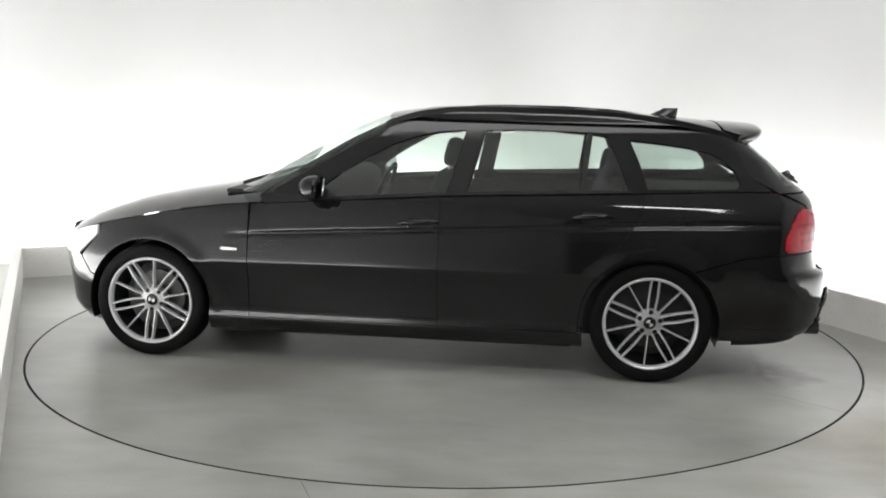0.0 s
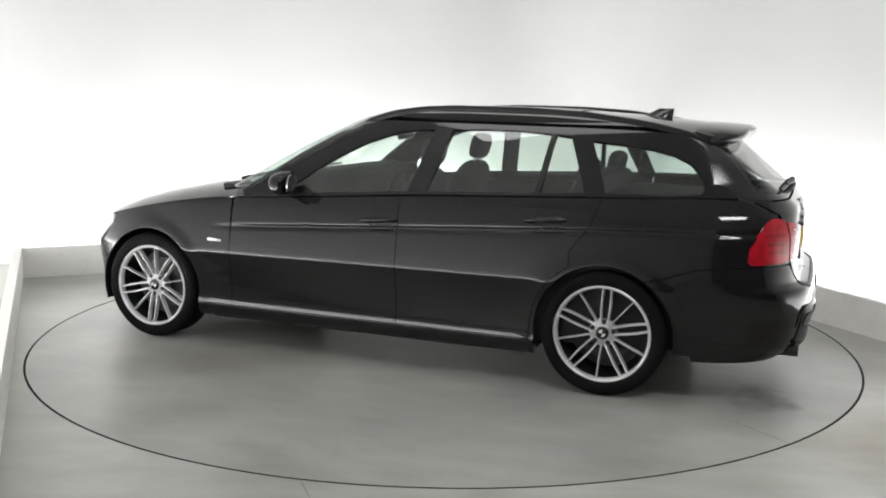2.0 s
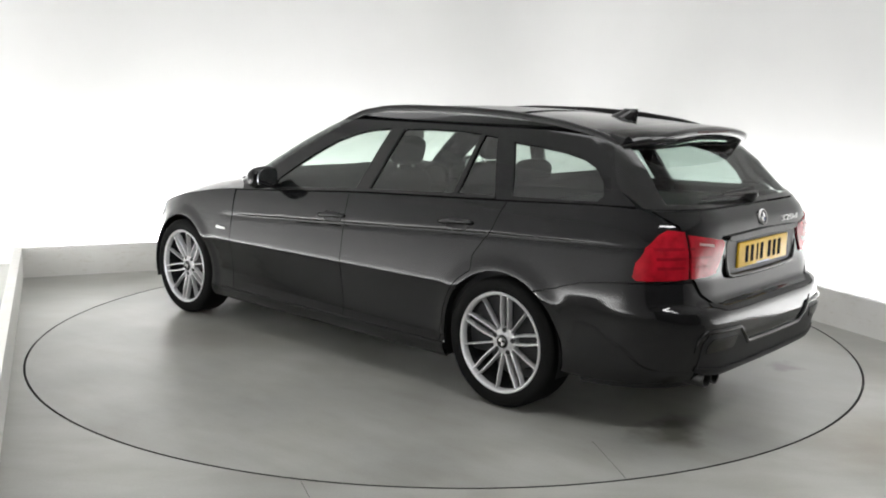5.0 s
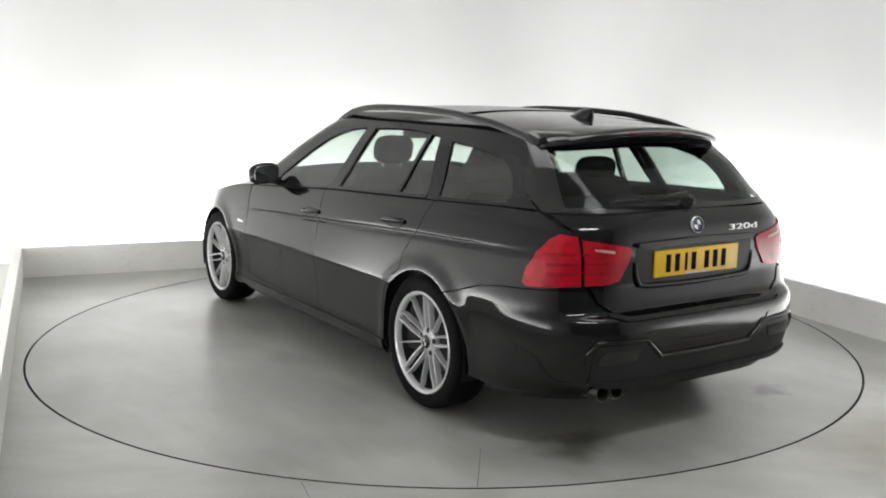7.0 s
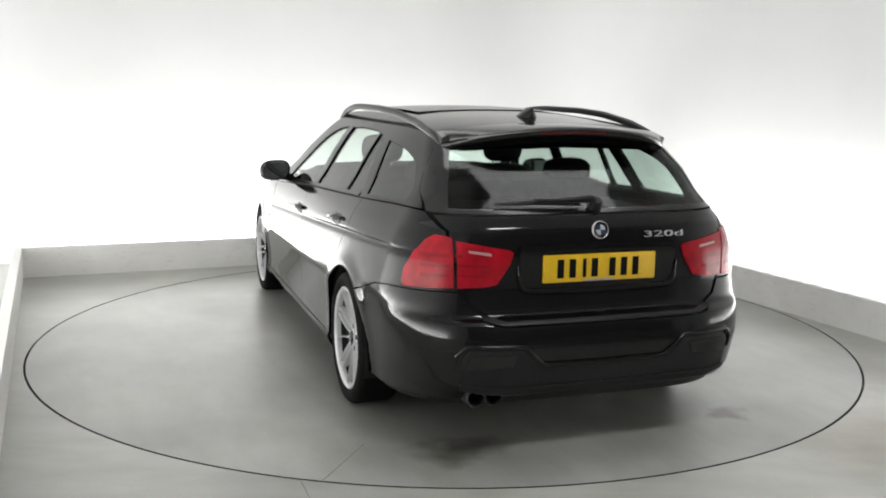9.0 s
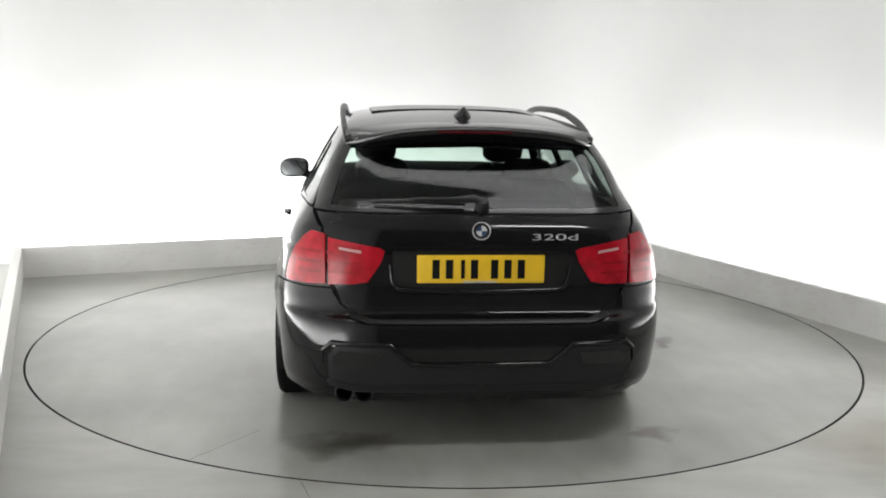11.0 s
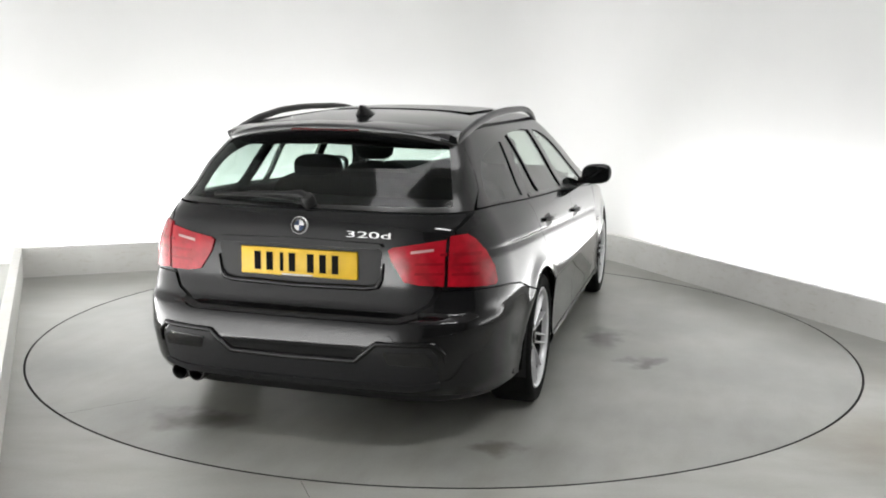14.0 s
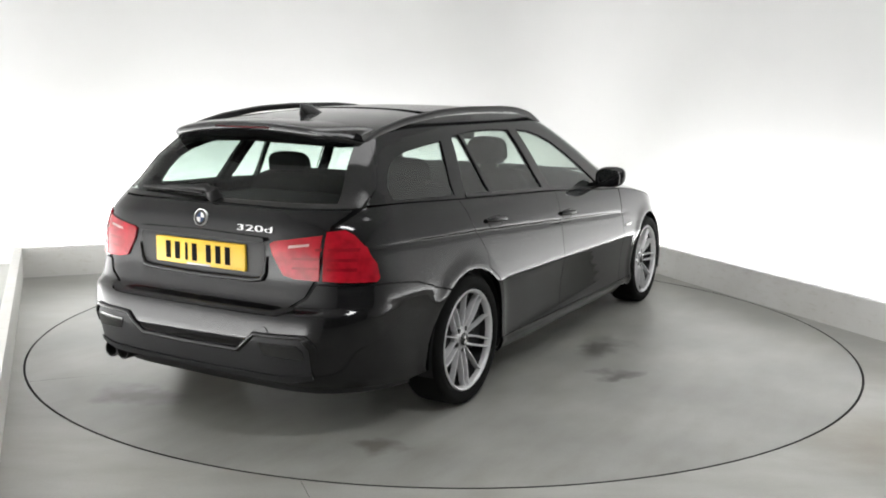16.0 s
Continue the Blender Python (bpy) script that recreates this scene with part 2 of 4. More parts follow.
def fill(poly, holes=(), step=0.03, extra=None):
    """Even triangles in a polygon with holes: points and faces, and how many points lie on the outer edge."""
    from mathutils.geometry import delaunay_2d_cdt
    arr = np.array(poly)
    lo, hi = arr.min(0), arr.max(0)
    gx, gy = np.meshgrid(np.arange(lo[0], hi[0], step), np.arange(lo[1], hi[1], step * 0.87))
    gx[1::2] += step / 2
    g = np.stack([gx.ravel(), gy.ravel()], 1)
    keep = inside(poly, g) & (edge_distance(poly, g) > step * 0.45)
    for h in holes:
        keep &= ~inside(h, g) & (edge_distance(h, g) > step * 0.45)
    g = g[keep]
    if extra is not None and len(extra):
        extra = extra[inside(poly, extra) & (edge_distance(poly, extra) > step * 0.3)]
        if len(extra):
            far = np.ones(len(g), bool)
            for i in range(0, len(g), 2000):
                d = np.abs(g[i:i + 2000, None, :] - extra[None]).max(-1).min(1)
                far[i:i + 2000] = d > step * 0.5
            g = np.concatenate([g[far], extra])
    pts = [Vector(p) for p in poly]
    edges = [(i, (i + 1) % len(poly)) for i in range(len(poly))]
    for h in holes:
        k = len(pts)
        pts += [Vector(p) for p in h]
        edges += [(k + i, k + (i + 1) % len(h)) for i in range(len(h))]
    pts += [Vector(p) for p in g]
    v, e, f, *_ = delaunay_2d_cdt(pts, edges, [], 0, 1e-6)
    v = np.array([tuple(q) for q in v])
    f = [tuple(t) for t in f]
    c = np.array([v[list(t)].mean(0) for t in f])
    ok = inside(poly, c)
    for h in holes:
        ok &= ~inside(h, c)
    return v, [t for t, k in zip(f, ok) if k]

# ---------------------------------------------------------------- the booth
def circle(r, n, x=0.0, y=0.0):
    return [(x + r * math.cos(2 * math.pi * i / n), y + r * math.sin(2 * math.pi * i / n)) for i in range(n)]


def rounded(corners, radii, n=10):
    """A polygon with rounded corners."""
    out = []
    m = len(corners)
    for i in range(m):
        p, a, b = Vector(corners[i]), Vector(corners[i - 1]), Vector(corners[(i + 1) % m])
        r = radii[i]
        if r <= 0:
            out.append(tuple(p))
            continue
        da, db = (a - p).normalized(), (b - p).normalized()
        s, e = p + da * r, p + db * r
        for k in range(n + 1):
            t = k / n
            q = s * (1 - t) ** 2 + p * 2 * t * (1 - t) + e * t * t
            out.append(tuple(q))
    return out


def slab_wall(name, path, z0, z1, thick, material, label, category="wall", cap=True):
    """A wall of some thickness along a path of (u, v) points; thick is to the left of the way."""
    bm = bmesh.new()
    pts = [Vector(p) for p in path]
    off = []
    for i, p in enumerate(pts):
        d = (pts[min(i + 1, len(pts) - 1)] - pts[max(i - 1, 0)]).normalized()
        off.append(p + Vector((-d.y, d.x)) * thick)
    rows = []
    for p, q in zip(pts, off):
        rows.append([bm.verts.new(booth(p.x, p.y, z0)), bm.verts.new(booth(p.x, p.y, z1)), bm.verts.new(booth(q.x, q.y, z1)), bm.verts.new(booth(q.x, q.y, z0))])
    for a, b in zip(rows, rows[1:]):
        for i in range(4):
            j = (i + 1) % 4
            bm.faces.new((a[i], a[j], b[j], b[i]))
    bm.faces.new(rows[0])
    bm.faces.new(rows[-1])
    ob = part(name, bm, material)
    return tagged(ob, label, category, kind="structure")


TABLE_R = 2.462
RING_R = 2.474
# floor with the round pit of the turntable
outer = resample([tuple(booth(u, v).xy) for u, v in ((WALL_L - 0.1, WALL_F - 0.1), (WALL_R + 0.1, WALL_F - 0.1), (WALL_R + 0.1, WALL_B + 0.1), (WALL_L - 0.1, WALL_B + 0.1))], 0.5)
v2, f2 = fill(outer, [circle(RING_R, 160)], 0.5)
floor_ob = raw("floor", [(x, y, 0.0) for x, y in v2], f2, M_FLOOR)
tagged(floor_ob, "worn grey painted concrete studio floor with faint stains", "floor", kind="structure")
bm = bmesh.new()
for ra, za, rb, zb in ((RING_R, 0.0, RING_R, -0.08), (RING_R, -0.08, 0.02, -0.08)):
    a = [bm.verts.new((x, y, za)) for x, y in circle(ra, 160)]
    b = [bm.verts.new((x, y, zb)) for x, y in circle(rb, 160)]
    for i in range(160):
        bm.faces.new((a[i], a[(i + 1) % 160], b[(i + 1) % 160], b[i]))
tagged(part("turntable_pit", bm, M_STEEL), "dark steel pit rim under the turntable", "pit", kind="structure")

# white walls behind the kerb, one curved sheet round the booth
wall_path = rounded([(WALL_R, WALL_F), (WALL_R, WALL_B), (WALL_L, WALL_B), (WALL_L, WALL_F)], [0, 1.3, 1.1, 0], 14)
# Unseen wall behind the camera, dark below and lighter above for the paint's reflections.
slab_wall("unseen_wall_low", [(WALL_L, WALL_F), (WALL_R, WALL_F)], 0.0, 1.9, -0.12, M_DARKWALL, "unseen dark grey lower wall added to keep the car's reflections dark")
slab_wall("unseen_wall_high", [(WALL_L, WALL_F), (WALL_R, WALL_F)], 1.9, CEIL + 0.1, -0.12, M_GREYWALL, "unseen grey upper wall added to lighten the car's higher reflections")
slab_wall("wall_booth", wall_path, -0.05, CEIL + 0.1, -0.12, M_WALL, "seamless matt white studio wall curving round the corners")
bm = bmesh.new()
bmesh.ops.create_grid(bm, x_segments=2, y_segments=2, size=1)
for v in bm.verts:
    v.co = booth(v.co.x * (WALL_R - WALL_L + 0.4) / 2 + (WALL_R + WALL_L) / 2, v.co.y * (WALL_B - WALL_F + 0.4) / 2 + (WALL_B + WALL_F) / 2, CEIL)
bmesh.ops.solidify(bm, geom=bm.faces[:], thickness=-0.1)
tagged(part("ceiling", bm, M_CEIL), "plain grey studio ceiling", "ceiling", kind="structure")

# kerb: back and right run as one curved board, left run butts against it
back = rounded([(KERB_L, KERB_B), (KERB_R, KERB_B), (KERB_R, -5.0)], [0, 1.1, 0], 14)
slab_wall("kerb_back", back, 0.0, 0.24, 0.06, M_KERB, "low off-white scuffed kerb board round the turntable", "kerb")
slab_wall("kerb_side", [(KERB_L - 0.0, -5.0), (KERB_L - 0.0, KERB_B + 0.06)], 0.0, 0.24, 0.06, M_KERB, "low off-white scuffed kerb board along the booth side", "kerb")

# turntable
table = new("turntable")
tagged(table, "round grey painted turntable plate with worn stains, flush with the floor", "turntable")
v2, f2 = fill(circle(TABLE_R, 180), (), 0.25)
me_v = [(x, y, 0.0) for x, y in v2]
top = raw("deck", me_v, f2, M_TABLE, table)
bm = bmesh.new()
a = [bm.verts.new((x, y, 0.0)) for x, y in circle(TABLE_R, 180)]
b = [bm.verts.new((x, y, -0.05)) for x, y in circle(TABLE_R, 180)]
for i in range(180):
    bm.faces.new((a[i], a[(i + 1) % 180], b[(i + 1) % 180], b[i]))
part("edge_band", bm, M_STEEL, table, "dark steel edge band")
# a joint in the deck, and one in the floor
def groove(name, a, b_, w, parent, z=0.003):
    bm_ = bmesh.new()
    a, b_ = Vector((*a, z)), Vector((*b_, z))
    d = (b_ - a).normalized()
    s = Vector((-d.y, d.x, 0)) * w / 2
    vs = [bm_.verts.new(p) for p in (a - s, b_ - s * 0.5, b_ + s * 0.5, a + s)]
    bm_.faces.new(vs)
    return part(name, bm_, M_MARK, parent)


groove("joint", (-2.125, 1.238), (-1.80, 0.99), 0.003, table)
tagged(groove("floor_joint", (-0.544, -2.431), (-0.488, -2.578), 0.003, None), "dark scratch line in the floor paint", "floor joint", kind="structure")

# ---------------------------------------------------------------- the car's form
# car space: x to its front, y to its left, z up; the origin on the ground between the axles
def table_fn(xs, ys, sigma=0.03, lo=-3.0, hi=3.0):
    """A smoothed line through (x, y) points, as fine samples."""
    gx = np.arange(lo, hi, 0.004)
    gy = np.interp(gx, xs, ys)
    k = int(3 * sigma / 0.004)
    if k > 0:
        w = np.exp(-0.5 * (np.arange(-k, k + 1) * 0.004 / sigma) ** 2)
        gy = np.convolve(np.pad(gy, k, mode="edge"), w / w.sum(), "valid")
    return lambda x: np.interp(x, gx, gy)


WIDTH = table_fn([0.15, 0.19, 0.235, 0.262, 0.30, 0.36, 0.42, 0.48, 0.53, 0.565, 0.64, 0.75, 0.85, 0.93, 0.99, 1.06, 1.15, 1.24, 1.31, 1.36, 1.40],
                 [0.82, 0.867, 0.886, 0.8808, 0.8765, 0.877, 0.8815, 0.889, 0.898, 0.906, 0.895, 0.878, 0.860, 0.836, 0.798, 0.755, 0.708, 0.655, 0.607, 0.560, 0.50], 0.010)
WIDTH_SOFT = table_fn([0.15, 0.22, 0.30, 0.42, 0.54, 0.64, 0.70, 0.75, 0.85, 0.93, 0.99, 1.06, 1.15, 1.24, 1.31, 1.36, 1.40],
                      [0.835, 0.868, 0.882, 0.892, 0.900, 0.900, 0.888, 0.878, 0.860, 0.836, 0.798, 0.755, 0.708, 0.655, 0.607, 0.560, 0.50], 0.022)
NARROW_LOW = table_fn([-2.4, -2.05, -1.7, -1.4, -0.8, 0.8, 1.4, 2.2], [0.925, 0.925, 0.972, 0.992, 1.0, 1.0, 0.985, 0.92], 0.13)
NARROW_TOP = table_fn([-2.4, -2.0, -1.4, -0.6, 0.2, 0.8, 1.2], [0.866, 0.882, 0.975, 1.0, 1.0, 0.985, 0.97], 0.2)
TAIL = table_fn([0.15, 0.24, 0.30, 0.45, 0.55, 0.575, 0.61, 0.70, 0.85, 0.95, 1.0, 1.05, 1.15, 1.26, 1.33, 1.40],
                [-2.16, -2.225, -2.28, -2.315, -2.306, -2.298, -2.275, -2.258, -2.260, -2.252, -2.210, -2.140, -2.020, -1.890, -1.805, -1.715], 0.012)
NOSE = table_fn([0.15, 0.25, 0.45, 0.6, 0.7, 0.78, 0.9], [2.08, 2.13, 2.155, 2.15, 2.12, 2.05, 1.9], 0.03)
SCREEN = table_fn([0.9, 0.96, 1.08, 1.19, 1.28, 1.34, 1.385, 1.42], [0.97, 0.88, 0.68, 0.49, 0.315, 0.20, 0.08, -0.06], 0.02)
ROOF_EDGE = table_fn([-2.1, -1.95, -1.7, -1.4, -1.0, -0.5, -0.1, 0.1, 0.3], [1.262, 1.288, 1.325, 1.356, 1.379, 1.389, 1.380, 1.358, 1.32], 0.08)
ROOF_MID = table_fn([-2.1, -1.95, -1.7, -1.4, -1.0, -0.5, -0.1, 0.1, 0.3], [1.318, 1.337, 1.365, 1.392, 1.414, 1.425, 1.414, 1.392, 1.35], 0.08)
RAIL_TOP = table_fn([-1.86, -1.72, -1.494, -1.196, -0.895, -0.467, -0.28, -0.09, 0.08, 0.22], [1.25, 1.325, 1.374, 1.411, 1.427, 1.431, 1.423, 1.398, 1.345, 1.26], 0.03)
BELT = table_fn([-2.4, -1.8, -1.3, -0.33, 0.41, 0.75, 1.2], [1.012, 1.008, 0.988, 0.952, 0.905, 0.885, 0.87], 0.1)
SHOULDER = table_fn([0.5, 0.75, 1.0, 1.3, 1.5, 1.65, 1.8, 2.0, 2.2], [0.90, 0.893, 0.872, 0.826, 0.786, 0.752, 0.715, 0.645, 0.55], 0.06)
BONNET = table_fn([0.6, 0.85, 1.0, 1.2, 1.5, 1.65, 1.8, 2.0, 2.1, 2.2], [0.985, 0.965, 0.953, 0.932, 0.882, 0.850, 0.806, 0.732, 0.68, 0.60], 0.06)
CREASE = table_fn([-2.4, -1.3, 0.76, 1.2], [0.872, 0.842, 0.735, 0.715], 0.1)
AXLE_F, AXLE_R, TYRE_R, ARCH_F, ARCH_R = 1.38, -1.38, 0.318, 0.352, 0.348


def smax(a, b, k):
    h = np.maximum(k - np.abs(a - b), 0) / k
    return np.maximum(a, b) + h * h * k / 4


def field(p, upper):
    """Below zero inside the body. upper: the cabin; otherwise the body below the belt."""
    x, y, z = p[..., 0], p[..., 1], p[..., 2]
    blend = np.clip((z - 0.82) / 0.25, 0, 1)
    rear = np.clip((-1.56 - x) / 0.22, 0, 1)
    w = (WIDTH(z) * (1 - rear) + WIDTH_SOFT(z) * rear) * (NARROW_LOW(x) * (1 - blend) + NARROW_TOP(x) * blend)
    if not upper:
        fade = np.clip((0.95 - x) / 0.35, 0, 1) * np.clip((x + 2.2) / 0.5, 0, 1)
        w = w - 0.010 * fade * np.exp(-(((z - CREASE(x) + 0.014) / 0.011) ** 2))
        for ax, ar in ((AXLE_F, ARCH_F), (AXLE_R, ARCH_R)):
            d = np.hypot(x - ax, z - TYRE_R)
            w = w + 0.010 * np.exp(-(((d - ar - 0.012) / 0.045) ** 2))
    step_in = np.clip((0.605 - z) / 0.03, 0, 1)
    back = TAIL(z) + 0.023 * y * y - 0.040 * step_in * step_in * (3 - 2 * step_in) * (1 - np.minimum(1, np.abs(y) / 0.82) ** 4) - x
    front = x - (SCREEN(z) if upper else NOSE(z))
    kb = np.interp(z, (0.55, 0.62, 0.97, 1.17), (0.39, 0.38, 0.36, 0.17))
    f = smax(np.abs(y) - w, back, kb)
    return smax(f, front, 0.25 if upper else 0.75)


FANS = {False: (-1.72, 1.45), True: (-1.45, -0.15)}
FAN_LEN = 0.9


def skin(s, z, upper=False, depth=0.0):
    """The body's surface: s is x along the flank, and turns round the ends past the fans' hubs. Places and normals."""
    s, z = np.asarray(s, float), np.asarray(z, float)
    r, f = FANS[upper]
    ang = np.where(s < r, np.pi / 2 + (r - s) / FAN_LEN * np.pi / 2, np.where(s > f, np.pi / 2 - (s - f) / FAN_LEN * np.pi / 2, np.pi / 2))
    ox = np.clip(s, r, f)
    d = np.stack([np.cos(ang), np.sin(ang), 0 * ang], -1)
    o = np.stack([ox, 0 * ox, z], -1)
    lo, hi = np.zeros_like(s), np.full_like(s, 2.6)
    for _ in range(30):
        m = (lo + hi) / 2
        out = field(o + d * m[..., None], upper) > 0
        hi, lo = np.where(out, m, hi), np.where(out, lo, m)
    p = o + d * lo[..., None]
    h = 0.004
    n = np.stack([field(p + e, upper) - field(p - e, upper) for e in np.eye(3) * h], -1)
    n /= np.linalg.norm(n, axis=-1, keepdims=True)
    return p - n * depth, n


S_REAR = {u: FANS[u][0] - FAN_LEN for u in FANS}
S_FRONT = {u: FANS[u][1] + FAN_LEN for u in FANS}


def solve_s(want, z, upper, axis, hi):
    """s of the skin's points whose x (axis 0) or y (axis 1) is as wanted, at the heights z."""
    want, z = np.asarray(want, float), np.asarray(z, float)
    lo, hi = np.full(want.shape, S_REAR[upper]), np.full(want.shape, hi)
    for _ in range(24):
        m = (lo + hi) / 2
        low = skin(m, z, upper)[0][..., axis] < want
        lo, hi = np.where(low, m, lo), np.where(low, hi, m)
    return (lo + hi) / 2


def at_x(x, z, upper=False):
    """s of the flank's point at x and height z."""
    return float(solve_s([x], [z], upper, 0, S_FRONT[upper])[0])


def at_y(y, z, upper=False):
    """s of the tail's point at y and height z."""
    return float(solve_s([y], [z], upper, 1, FANS[upper][0])[0])


def tail_poly(pts, upper=False, step=0.03, closed=True):
    """A (y, z) outline on the tail as (s, z)."""
    p = np.array(resample(pts, step))
    s = solve_s(p[:, 0], p[:, 1], upper, 1, FANS[upper][0])
    s = np.where(p[:, 0] < 1e-6, S_REAR[upper], s)
    return list(zip(s.tolist(), p[:, 1].tolist()))


def panel(name, poly, material, parent, upper=False, label="", side=1, gap=0.002, depth=0.0, thick=0.014, step=0.023, both=False, smooth_ends=0):
    """A panel of the body's skin inside a polygon of (s, z), with turned-in edges. side: 1 left, -1 right. both: mirrored and joined over the middle line."""
    if signed_area(poly) < 0:
        poly = poly[::-1]
    ring = resample(poly, step * 0.6)
    if gap:
        ring = shrink(ring, gap)
    mid = S_REAR[upper]
    if both:
        ring = [(mid if a < mid + 2.5 * gap + 1e-6 else a, b) for a, b in ring]
    more = None
    if not upper and step > 0.022:
        arr = np.array(ring)
        xs = np.arange(arr[:, 0].min(), arr[:, 0].max(), 0.024)
        more = [np.stack([xs, CREASE(xs) + dz], 1) for dz in (-0.045, -0.032, -0.023, -0.014, -0.005, 0.004, 0.017)]
        more += [np.stack([xs, 0 * xs + z], 1) for z in (0.22, 0.235, 0.25, 0.262, 0.275, 0.54, 0.553, 0.566, 0.579, 0.592)]
        xt = xs[xs < -1.66]
        more += [np.stack([xt, 0 * xt + z], 1) for z in (0.572, 0.585, 0.60, 0.61, 0.62, 0.635, 0.96, 0.98)]
        more = np.concatenate(more)
    v, f = fill(ring, (), step, more)
    P, N = skin(v[:, 0], v[:, 1], upper, depth)
    k = len(P)
    rp, rn = skin(np.array([q[0] for q in ring]), np.array([q[1] for q in ring]), upper, depth)
    inner = rp - rn * thick
    tang = np.roll(rp, -1, 0) - np.roll(rp, 1, 0)
    en = np.cross(tang, rn)
    en /= np.maximum(np.linalg.norm(en, axis=1, keepdims=True), 1e-9)
    m = len(ring)
    faces = [tuple(t) for t in f]
    for i in range(m):
        j = (i + 1) % m
        if both and ring[i][0] <= mid + 2e-4 and ring[j][0] <= mid + 2e-4:
            continue
        faces.append((k + i, k + j, k + m + j, k + m + i))
    V = np.concatenate([P, rp, inner])
    NN = np.concatenate([N, en, en])
    # turn faces outwards
    good = []
    for t in faces:
        a, b, c = V[t[0]], V[t[1]], V[t[2]]
        g = np.cross(b - a, c - a)
        good.append(t if g @ NN[list(t)].mean(0) >= 0 else t[::-1])
    flip = np.array([1, -1, 1])
    if both:
        V2, N2 = V * flip, NN * flip
        good = good + [tuple(i + len(V) for i in t[::-1]) for t in good]
        V, NN = np.concatenate([V, V2]), np.concatenate([NN, N2])
    elif side < 0:
        V, NN = V * flip, NN * flip
        good = [t[::-1] for t in good]
    me = bpy.data.meshes.new(name)
    me.from_pydata([tuple(q) for q in V], [], good)
    for p in me.polygons:
        p.use_smooth = True
    me.normals_split_custom_set_from_vertices([tuple(q) for q in NN])
    return link_mesh(name, me, material, parent, label)


def arc(cx, r, a0, a1, n=24):
    return [(cx + r * math.cos(radians(a0 + (a1 - a0) * i / n)), TYRE_R + r * math.sin(radians(a0 + (a1 - a0) * i / n))) for i in range(n + 1)]


def line(fn, x0, x1, n=12, dz=0.0):
    return [(x0 + (x1 - x0) * i / n, float(fn(x0 + (x1 - x0) * i / n)) + dz) for i in range(n + 1)]


def arch_angle(r, z):
    return math.degrees(math.asin((z - TYRE_R) / r))


car = new("estate_car")
tagged(car, "black metallic estate car with silver alloy wheels and red tail lights", "car")

SILL_TOP, SILL_BOT = 0.255, 0.175
SEAM_FD, SEAM_MID = 0.80, -0.255

SEAM_Z = 0.600


def bumper_seam():
    """The seam from under the tail light to the rear wheel arch."""
    return [(at_y(0.70, 0.698), 0.698), (at_y(0.78, 0.696), 0.696), (at_x(-1.95, 0.690), 0.690), (at_x(-1.82, 0.672), 0.672), (at_x(-1.70, 0.632), 0.632)]


DOORS = {}
for side in (1, -1):
    # front wing
    af = arch_angle(ARCH_F, SILL_TOP)
    sh = [(at_x(float(x), float(SHOULDER(x))), float(SHOULDER(x)) - 0.002) for x in np.linspace(SEAM_FD, 1.70, 18)]
    arch = [(at_x(x, z), z) for x, z in arc(AXLE_F, ARCH_F, 180 - af, 20, 40)]
    poly = [(SEAM_FD, SILL_TOP)] + arch + [(at_x(1.78, 0.45), 0.45), (at_x(1.84, 0.54), 0.54), (at_x(1.71, 0.672), 0.672)] + sh[::-1]
    panel("front_wing", poly, M_PAINT, car, side=side)
    # doors
    fd = [(SEAM_FD, SILL_TOP)] + [(SEAM_FD, 0.6), (SEAM_FD - 0.01, float(BELT(SEAM_FD)))] + line(BELT, SEAM_FD - 0.02, SEAM_MID) + [(SEAM_MID, SILL_TOP)]
    front_door = panel("front_door", fd, M_PAINT, car, side=side)
    ar = arch_angle(ARCH_R + 0.02, SILL_TOP + 0.02)
    rd = [(SEAM_MID, SILL_TOP)] + line(BELT, SEAM_MID, -1.335) + [(-1.30, 0.86), (-1.20, 0.72)] + [p for p in arc(AXLE_R, ARCH_R + 0.025, 62, 6, 14)] + [(-1.0, SILL_TOP)]
    rear_door = panel("rear_door", rd, M_PAINT, car, side=side)
    DOORS[side] = (front_door, rear_door)
    # rear quarter with the wheel arch
    q = [(-1.003, SILL_TOP)] + [(-1.003, 0.30)] + [p for p in arc(AXLE_R, ARCH_R + 0.025, 6, 62, 14)] + [(-1.20, 0.72), (-1.30, 0.86)] + line(BELT, -1.335, -1.85)
    q += [(at_x(-2.0, 1.006), 1.006), (at_y(0.69, 1.004), 1.004), (at_y(0.648, 0.94), 0.94), (at_y(0.628, 0.80), 0.80), (at_y(0.610, 0.704), 0.704)]
    q += [(s_, z_ + 0.003) for s_, z_ in bumper_seam()] + arc(AXLE_R, ARCH_R, 180 - arch_angle(ARCH_R, SEAM_Z + 0.003), arch_angle(ARCH_R, SILL_TOP), 36)
    panel("rear_quarter", q, M_PAINT, car, side=side)
    # sill
    sl = [(1.03, SILL_BOT), (1.03, SILL_TOP), (-1.03, SILL_TOP), (-1.03, SILL_BOT)]
    panel("sill", sl, M_PAINT, car, side=side, depth=-0.001)


def cab(x, z):
    return (at_x(x, z, True), z)


